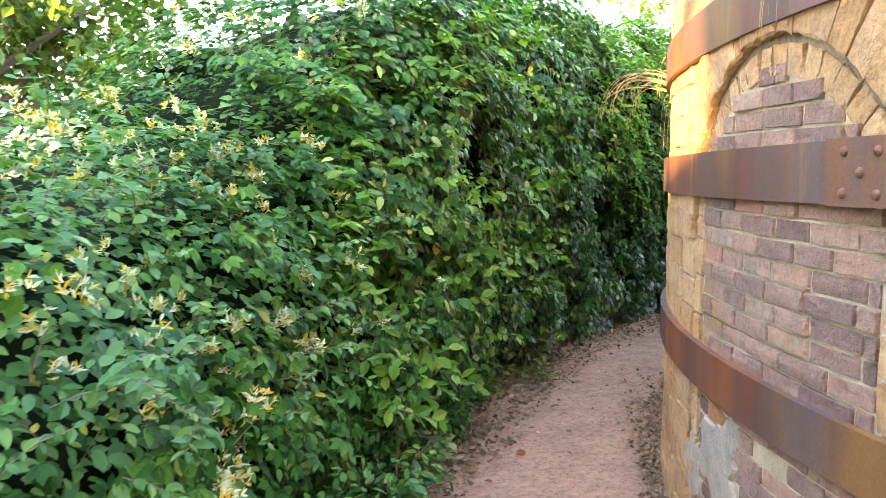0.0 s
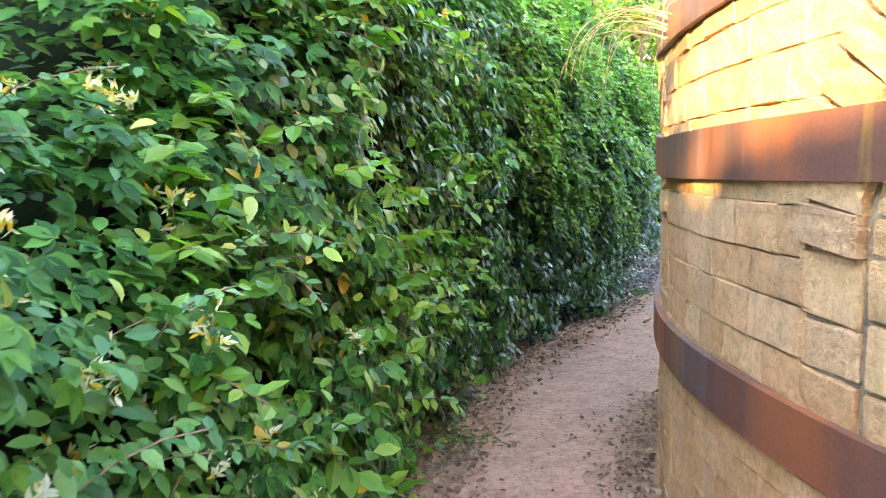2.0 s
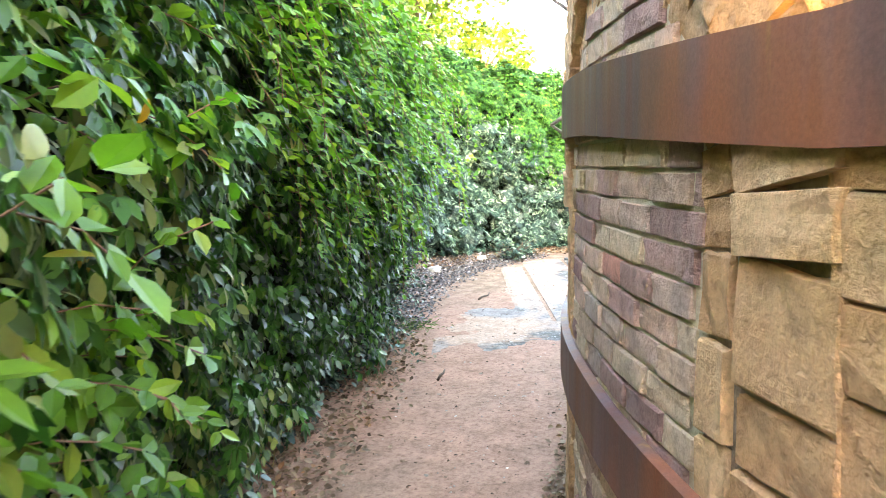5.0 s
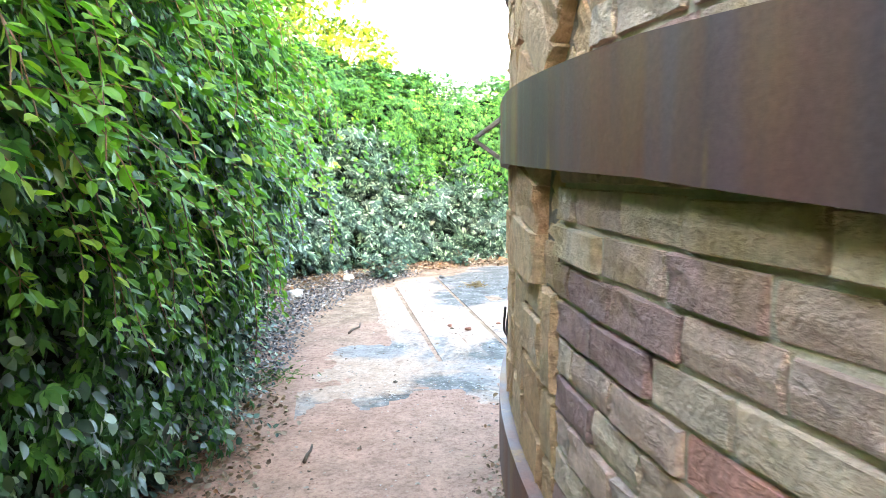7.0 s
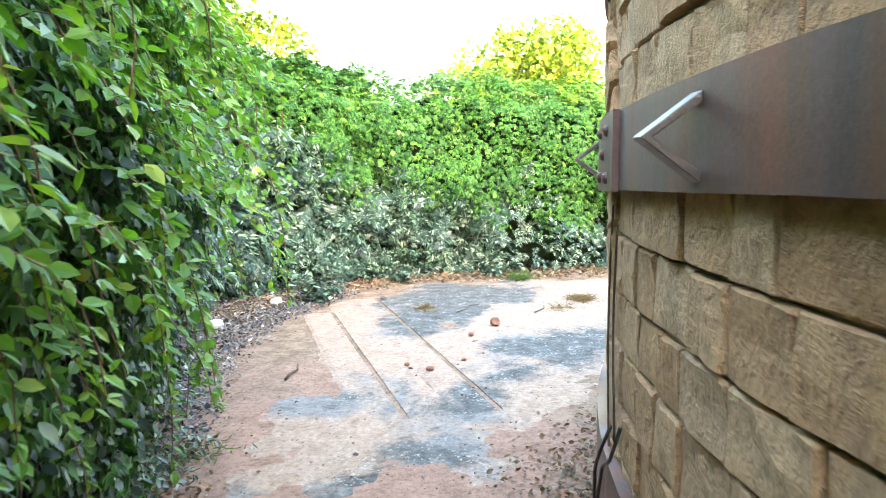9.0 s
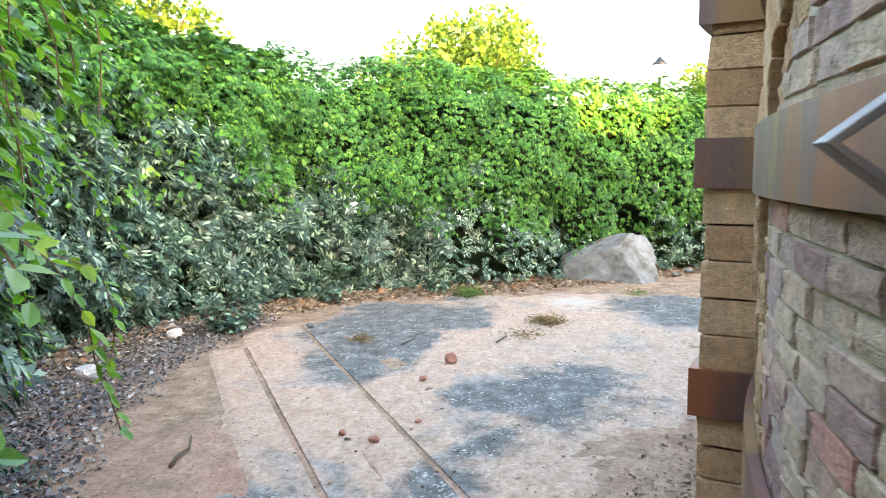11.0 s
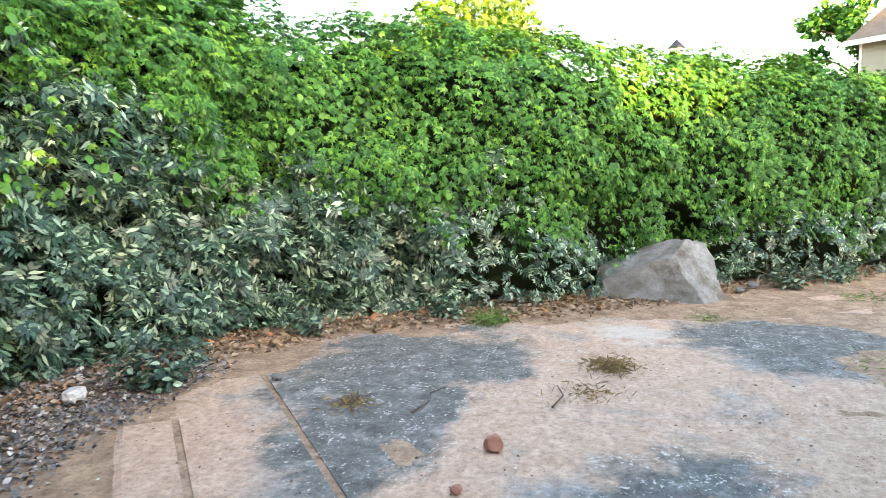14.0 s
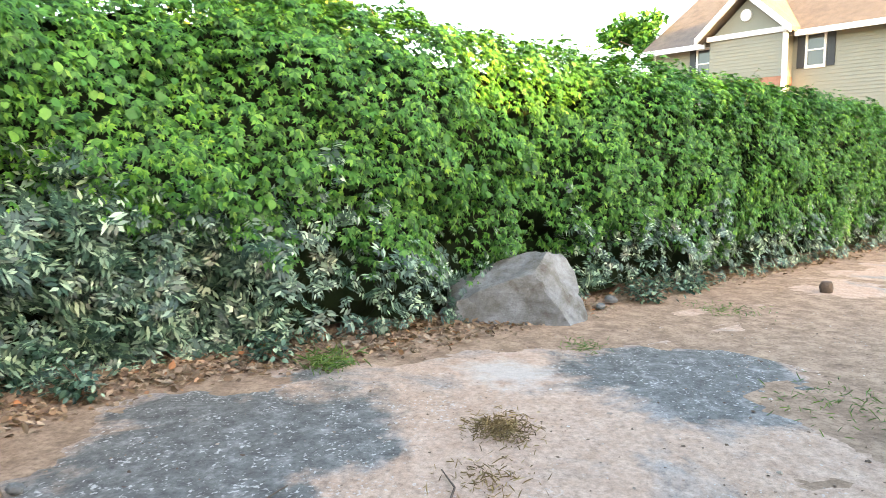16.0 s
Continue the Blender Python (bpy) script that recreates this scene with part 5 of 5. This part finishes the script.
plant = tagged(empty("dry_plant"), "dry straw-coloured stalks growing out of the kiln wall", "plant")
pr = random.Random(4)
for k in range(15):
    pts = droop(139.5 + pr.uniform(-1.2, 1.2), 2.02 + pr.uniform(-0.05, 0.05), pr.uniform(0.22, 0.5), pr.uniform(0.12, 0.34), pr.uniform(-0.2, 0.12))
    v, f = tube(pts, [0.0025 * (1 - 0.5 * i / 13) for i in range(14)], 5)
    part_mesh("stalk", mesh_of("stalk", v, f, DRY_STEM, True), plant)
plant = tagged(empty("dry_vine"), "dry dead vine clinging to the kiln blocks", "plant")
for k in range(5):
    pts = droop(140.2 + pr.uniform(-1.5, 1.5), 1.95 + pr.uniform(-0.1, 0.2), pr.uniform(0.05, 0.1), pr.uniform(0.15, 0.32), pr.uniform(-0.08, 0.08))
    v, f = tube(pts, [0.0012] * 14, 4)
    part_mesh("stalk", mesh_of("stalk", v, f, DRY_STEM, True), plant)
plant = tagged(empty("dry_vine"), "dry hanging stalks over the arch of the kiln", "plant")
for k in range(6):
    pts = droop(165.5 + pr.uniform(-0.8, 0.8), 2.2 + pr.uniform(0, 0.1), pr.uniform(0.06, 0.09), pr.uniform(0.25, 0.42), pr.uniform(-0.06, 0.06))
    v, f = tube(pts, [0.0012] * 14, 4)
    part_mesh("stalk", mesh_of("stalk", v, f, DRY_STEM, True), plant)

# loose black cable by the low band
for th0, pts in ((104.0, [(0.03, 0.98), (0.045, 0.9), (0.045, 0.8), (0.04, 0.7), (0.035, 0.58)]), (105.5, [(0.03, 1.02), (0.04, 0.93), (0.04, 0.86), (0.045, 0.74), (0.04, 0.66)])):
    line = []
    for k, (o, zz) in enumerate(pts):
        a = radians(th0 - 1.1 * k + (k % 2) * 0.4)
        line.append(((R + o) * math.cos(a), (R + o) * math.sin(a), zz))
    v, f = tube(spline([(*q,) for q in line], 0.03).tolist(), [0.0045] * len(spline(line, 0.03)), 6)
    tagged(new("cable", mesh_of("cable", v, f, CABLE, True)), "loose black cable hanging on the kiln wall", "cable")
for th0, z0, z1, wig in ((103.0, 1.42, 0.92, 0.6), (101.8, 1.46, 0.8, 0.9)):
    line = [((R + 0.012) * math.cos(radians(th0 - wig * math.sin(3.5 * k / 9))), (R + 0.012) * math.sin(radians(th0 - wig * math.sin(3.5 * k / 9))), z0 + (z1 - z0) * k / 9) for k in range(10)]
    v, f = tube(line, [0.003] * 10, 5)
    tagged(new("dead_tendril", mesh_of("dead_tendril", v, f, BARK, True)), "thin dead tendril on the kiln wall", "vine")

# ---- trees ----


def tree(at, height, spread, base, leaves, size, label, seed, material=None, clumps=26, squash=0.8):
    """A tapered trunk with limbs and a loose crown of leaf clumps."""
    r = np.random.default_rng(seed)
    thing = tagged(empty("tree", at), label, "tree")
    lean = r.normal(0, 0.15, 2)
    tops = []
    pts = [(lean[0] * k, lean[1] * k, height * 0.8 * k / 5) for k in range(6)]
    v, f = tube(pts, [height * 0.028 * (1 - 0.15 * k) for k in range(6)], 9)
    part_mesh("trunk", mesh_of("trunk", v, f, BARK, True), thing)
    mid = (base + height) / 2
    for k in range(clumps):
        a, q = r.uniform(0, 6.28), math.sqrt(r.uniform(0.05, 1))
        zz = r.uniform(-1, 1)
        w = spread * q * math.sqrt(max(1 - (zz * 0.92) ** 2, 0.05))
        tops.append((w * math.cos(a), w * math.sin(a), mid + zz * (height - base) / 2))
    lv, lf = [], []
    for k, c in enumerate(tops):
        z0 = min(max(base * 0.7, c[2] - spread * 0.7), height * 0.75)
        s0 = (lean[0] * z0 / (height * 0.16), lean[1] * z0 / (height * 0.16), z0)
        tv, tf = tube([s0, tuple((s0[i] * 0.45 + c[i] * 0.55) + (0.15 if i == 2 else 0) for i in range(3)), c], [height * 0.009, height * 0.005, height * 0.002], 5)
        if k < 9:
            part_mesh("limb", mesh_of("limb", tv, tf, BARK, True), thing)
        else:
            lf += [tuple(i + len(lv) for i in f) for f in tf]
            lv += tv
    part_mesh("bough", mesh_of("bough", lv, lf, BARK), thing, "", "stuff")
    c = np.array(tops)[r.integers(0, clumps, leaves)]
    d = unit(r.normal(size=(leaves, 3))) * (spread * 0.36 * r.uniform(0.2, 1, (leaves, 1)) ** 0.5) * np.array([1, 1, squash])
    me = leaves_mesh("crown", c + d, r.normal(size=(leaves, 3)) + np.array([0, 0, 0.8]), r.normal(size=(leaves, 3)) + np.array([0, 0, -0.4]), size * r.uniform(0.6, 1.3, leaves), material or TREE_LEAF, 2.1, KITE, np.array([(0, 1, 2, 3)]))
    part_mesh("crown", me, thing, "", "stuff")
    return thing


# beyond the hedge
tree((22.2, 10.4, 0), 6.1, 3.1, 2.6, 9000, 0.2, "broad tree with yellow-green sunlit crown behind the hedge", 1)
tree((12.0, 16.8, 0), 10.0, 3.4, 2.8, 11000, 0.2, "tall green tree with sunlit yellow crown behind the hedge", 2, None, 34)
tree((6.3, 14.6, 0), 8.5, 2.6, 2.6, 8000, 0.17, "green tree behind the hedge", 3)
tree((17.0, 16.9, 0), 5.9, 1.6, 2.5, 3500, 0.18, "small green tree behind the hedge", 4)
tree((36.0, -3.8, 0), 8.0, 1.7, 2.8, 5000, 0.26, "dark green tree beside the house", 5, CREEPER)
tree((40.0, 1.4, 0), 6.3, 2.0, 2.2, 3500, 0.26, "small yellow-green tree far behind the hedge", 6)
tree((40.0, -2.6, 0), 6.1, 1.9, 2.2, 3500, 0.26, "small yellow-green tree far behind the hedge", 7)
# west of the walk, dark against the evening sun
tree((-8.7, 12.0, 0), 9.0, 2.9, 2.6, 14000, 0.17, "dark shade tree with hanging branches", 8, None, 40)
tree((-12.5, 15.5, 0), 9.5, 3.2, 2.4, 11000, 0.2, "dark shade tree behind the hedge", 9, None, 34)


def sunward(q, far):
    """A place far metres towards the sun from the kiln, q metres across."""
    d = Vector((math.cos(SUN_AZ), math.sin(SUN_AZ), 0))
    c = Vector((d.y, -d.x, 0))
    return (d.x * far + c.x * q, d.y * far + c.y * q, 0)


# out-of-view trees added to block the sun; gaps between them shape the lit patches
SUN_BLOCKERS = [(8.6, 14, 9.5, 2.9, 0.2), (1.3, 14, 10.0, 2.0, 0.2), (2.78, 13.5, 9.0, 1.15, 0.2), (4.25, 14, 3.3, 1.3, 0.1), (5.86, 13, 7.5, 1.05, 0.1), (5.75, 12, 5.9, 0.95, 0.1), (5.3, 16.5, 10.5, 2.3, 6.8), (5.75, 18.5, 11.0, 2.3, 7.5), (-2.4, 14, 6.3, 1.7, 0.2),
             (-7.5, 14, 10.5, 3.0, 0.2), (-4.1, 15.5, 7.0, 1.4, 0.2), (-5.8, 13, 6.0, 1.5, 0.1), (-10.2, 13, 6.0, 1.6, 0.1), (-12.5, 14, 10.0, 3.0, 0.2), (-17.5, 14, 9.0, 3.0, 0.2), (11.2, 13, 6.0, 1.6, 0.1), (13.8, 14, 9.5, 2.9, 0.2), (19.2, 14, 9.5, 3.0, 0.2), (3.45, 14, 9.0, 0.6, 0.2)]
for k, (q, far, tall, wide, low) in enumerate(SUN_BLOCKERS):
    tree(sunward(q, far), tall, wide, low, 9000 if wide > 2 else 8000, 0.36, "dense unseen tree added south-west of the kiln to block the sun", 30 + k, None, 48)

# ---- street lamp ----
POST = plain("dark_painted_metal", (0.03, 0.03, 0.03), 0.5, 0.4, 0.2)
FROST = plain("frosted_lamp_glass", (0.75, 0.72, 0.66), 0.4, 0, 0.05)
lamp = tagged(empty("street_lamp", (20.2, 4.2, 0)), "dark post-top street lamp with pale lantern", "lamp")
v, f = tube([(0, 0, 0), (0, 0, 0.5), (0, 0, 3.95)], [0.09, 0.06, 0.045], 10)
part_mesh("post", mesh_of("post", v, f, POST, True), lamp)
v, f = tube([(0, 0, 3.95), (0, 0, 4.05), (0, 0, 4.3)], [0.06, 0.11, 0.17], 8)
part_mesh("lantern", mesh_of("lantern", v, f, FROST), lamp, "pale frosted lantern")
v, f = tube([(0, 0, 4.3), (0, 0, 4.34), (0, 0, 4.46), (0, 0, 4.52)], [0.21, 0.2, 0.07, 0.02], 8)
part_mesh("cap", mesh_of("cap", v, f, POST), lamp)

# ---- house ----


def siding_material():
    n = Nodes("beige_vinyl_siding")
    v = n.coords()
    big, fine = n.noise(1.5, 4, 0.6, v), n.noise(40, 3, 0.6, v)
    c = n.mix(0.5, n.ramp(big, [(0.3, (0.24, 0.23, 0.175)), (0.7, (0.28, 0.265, 0.205))]), n.ramp(fine, [(0.3, (0.23, 0.22, 0.17)), (0.7, (0.29, 0.275, 0.215))]))
    return n.done(c, 0.6, 0, 0.4)


SIDING = siding_material()
TRIM = plain("white_trim_paint", (0.78, 0.77, 0.74), 0.5, 0, 0.05)
SHUTTER = plain("black_shutter_paint", (0.025, 0.027, 0.03), 0.5, 0, 0.2)
ROOFING = plain("brown_grey_shingle", (0.14, 0.105, 0.08), 0.9, 0, 0.3, 3, 50, 0.8)
RED_BRICK = plain("house_brick", (0.36, 0.17, 0.11), 0.9, 0, 0.25, 8, 60)
PANE = Nodes("window_glass").done((0.06, 0.07, 0.08), 0.05, 0.0, 0.8)

# Local x runs along the front to the viewer's right, y back into the house
house = tagged(empty("house"), "two-storey beige sided house with white gable and brown roof", "house")
HOUSE_POSE = Matrix(((-0.814, 0.581, 0, 34.1), (-0.581, -0.814, 0, -4.05), (0, 0, 1, 0), (0, 0, 0, 1)))
house.matrix_world = HOUSE_POSE


def hbox(name, b, mat, parent=None, label="", bevel=0.0):
    bm = bmesh.new()
    box(bm, *b, bevel=bevel)
    return part(name, bm, mat, parent or house, label)


hbox("wall", (0, 0, 0, 14, 9, 6.3), SIDING)
gw = hbox("gable_wall", (3.0, -0.6, 0, 6.0, 0.0, 6.4), SIDING)
for x0, x1, y, z0, z1 in ((0.06, 3.0, 0.0, 3.4, 6.3), (6.02, 13.9, 0.0, 3.4, 6.3), (3.02, 5.98, -0.6, 4.8, 6.4)):
    zz = z0
    while zz < z1 - 0.02:
        bm = bmesh.new()
        a = [bm.verts.new(q) for q in ((x0, y - 0.022, zz), (x1, y - 0.022, zz), (x1, y - 0.005, zz + 0.125), (x0, y - 0.005, zz + 0.125), (x0, y, zz), (x1, y, zz))]
        bm.faces.new((a[0], a[1], a[2], a[3]))
        bm.faces.new((a[4], a[5], a[1], a[0]))
        part("siding_board", bm, SIDING, house)
        zz += 0.125
hbox("brick_course", (2.98, -0.64, 4.42, 6.02, -0.02, 4.78), RED_BRICK, None, "red brick base of the gable bay")
hbox("corner_board", (5.95, -0.66, 0, 6.08, -0.5, 6.35), TRIM)
hbox("corner_board", (-0.03, -0.03, 0, 0.08, 0.1, 6.3), TRIM)
# roofs with thickness, eave boards
bm = bmesh.new()
prof = [(-0.45, 6.32), (4.5, 9.7), (9.45, 6.32), (9.45, 6.2), (4.5, 9.52), (-0.45, 6.2)]
ends = [[bm.verts.new((x, y, zz)) for y, zz in prof] for x in (-0.4, 14.4)]
for k in range(6):
    bm.faces.new((ends[0][k], ends[0][(k + 1) % 6], ends[1][(k + 1) % 6], ends[1][k]))
bm.faces.new(ends[0][::-1])
bm.faces.new(ends[1])
bmesh.ops.recalc_face_normals(bm, faces=bm.faces)
part("roof", bm, ROOFING, house)
for x0, x1 in ((-0.42, 2.7), (6.3, 14.4)):
    hbox("eave_board", (x0, -0.52, 6.14, x1, -0.44, 6.34), TRIM)
bm = bmesh.new()
gp = [(2.62, 6.3), (4.5, 7.92), (6.38, 6.3), (6.38, 6.45), (4.5, 8.06), (2.62, 6.45)]
ends = [[bm.verts.new((x, y, zz)) for x, zz in gp] for y in (-1.0, 3.2)]
for k in range(6):
    bm.faces.new((ends[0][k], ends[0][(k + 1) % 6], ends[1][(k + 1) % 6], ends[1][k]))
bm.faces.new(ends[0][::-1])
bm.faces.new(ends[1])
bmesh.ops.recalc_face_normals(bm, faces=bm.faces)
part("gable_roof", bm, ROOFING, house)
bm = bmesh.new()
tri = [[bm.verts.new((x, y, zz)) for x, zz in ((3.0, 6.4), (6.0, 6.4), (4.5, 7.7))] for y in (-0.6, -0.3)]
bm.faces.new(tri[0])
bm.faces.new(tri[1][::-1])
for k in range(3):
    bm.faces.new((tri[0][k], tri[1][k], tri[1][(k + 1) % 3], tri[0][(k + 1) % 3]))
bmesh.ops.recalc_face_normals(bm, faces=bm.faces)
part("gable", bm, SIDING, house)
for a, b in (((2.6, 6.36), (4.5, 7.99)), ((6.4, 6.36), (4.5, 7.99))):
    bm = bmesh.new()
    q = [bm.verts.new((x, y, zz)) for y in (-1.06, -0.95) for x, zz in ((a[0], a[1] - 0.14), (b[0], b[1] - 0.16), (b[0], b[1] + 0.1), (a[0], a[1] + 0.1))]
    for fc in ((0, 1, 2, 3), (7, 6, 5, 4), (0, 4, 5, 1), (1, 5, 6, 2), (2, 6, 7, 3), (3, 7, 4, 0)):
        bm.faces.new([q[i] for i in fc])
    bmesh.ops.recalc_face_normals(bm, faces=bm.faces)
    part("barge_board", bm, TRIM, house)
hbox("gable_trim", (2.9, -0.7, 6.33, 6.1, -0.6, 6.52), TRIM)
v, f = tube([(4.5, -0.56, 7.12), (4.5, -0.68, 7.12)], [0.22, 0.22], 20)
part_mesh("gable_vent", mesh_of("gable_vent", v, f, TRIM), house, "round white gable vent")


def house_window(x0, x1, z0, z1, y):
    w = part("window", bmesh.new(), TRIM, house)
    hbox("pane", (x0 + 0.07, y - 0.03, z0 + 0.07, x1 - 0.07, y - 0.015, z1 - 0.07), PANE, w)
    for b in ((x0, y - 0.07, z0, x0 + 0.08, y - 0.005, z1), (x1 - 0.08, y - 0.07, z0, x1, y - 0.005, z1), (x0, y - 0.075, z0 - 0.03, x1, y - 0.005, z0 + 0.08), (x0, y - 0.075, z1 - 0.08, x1, y - 0.005, z1 + 0.03), (x0 + 0.08, y - 0.055, (z0 + z1) / 2 - 0.03, x1 - 0.08, y - 0.005, (z0 + z1) / 2 + 0.03)):
        hbox("window_frame", b, TRIM, w)
    for a, b in ((x0 - 0.3, x0 - 0.03), (x1 + 0.03, x1 + 0.3)):
        hbox("shutter", (a, y - 0.06, z0, b, y - 0.005, z1), SHUTTER, house, "black louvred shutter", 0.01)


house_window(2.05, 2.78, 5.02, 6.24, 0.0)
house_window(6.48, 7.22, 5.05, 6.27, 0.0)
house_window(9.6, 10.4, 5.05, 6.27, 0.0)
# lower wing beyond the corner
hbox("side_wing", (-2.0, 3.0, 0, -0.02, 7.0, 6.0), RED_BRICK)
hbox("wing_roof", (-2.3, 2.7, 6.0, -0.04, 7.3, 6.25), ROOFING)
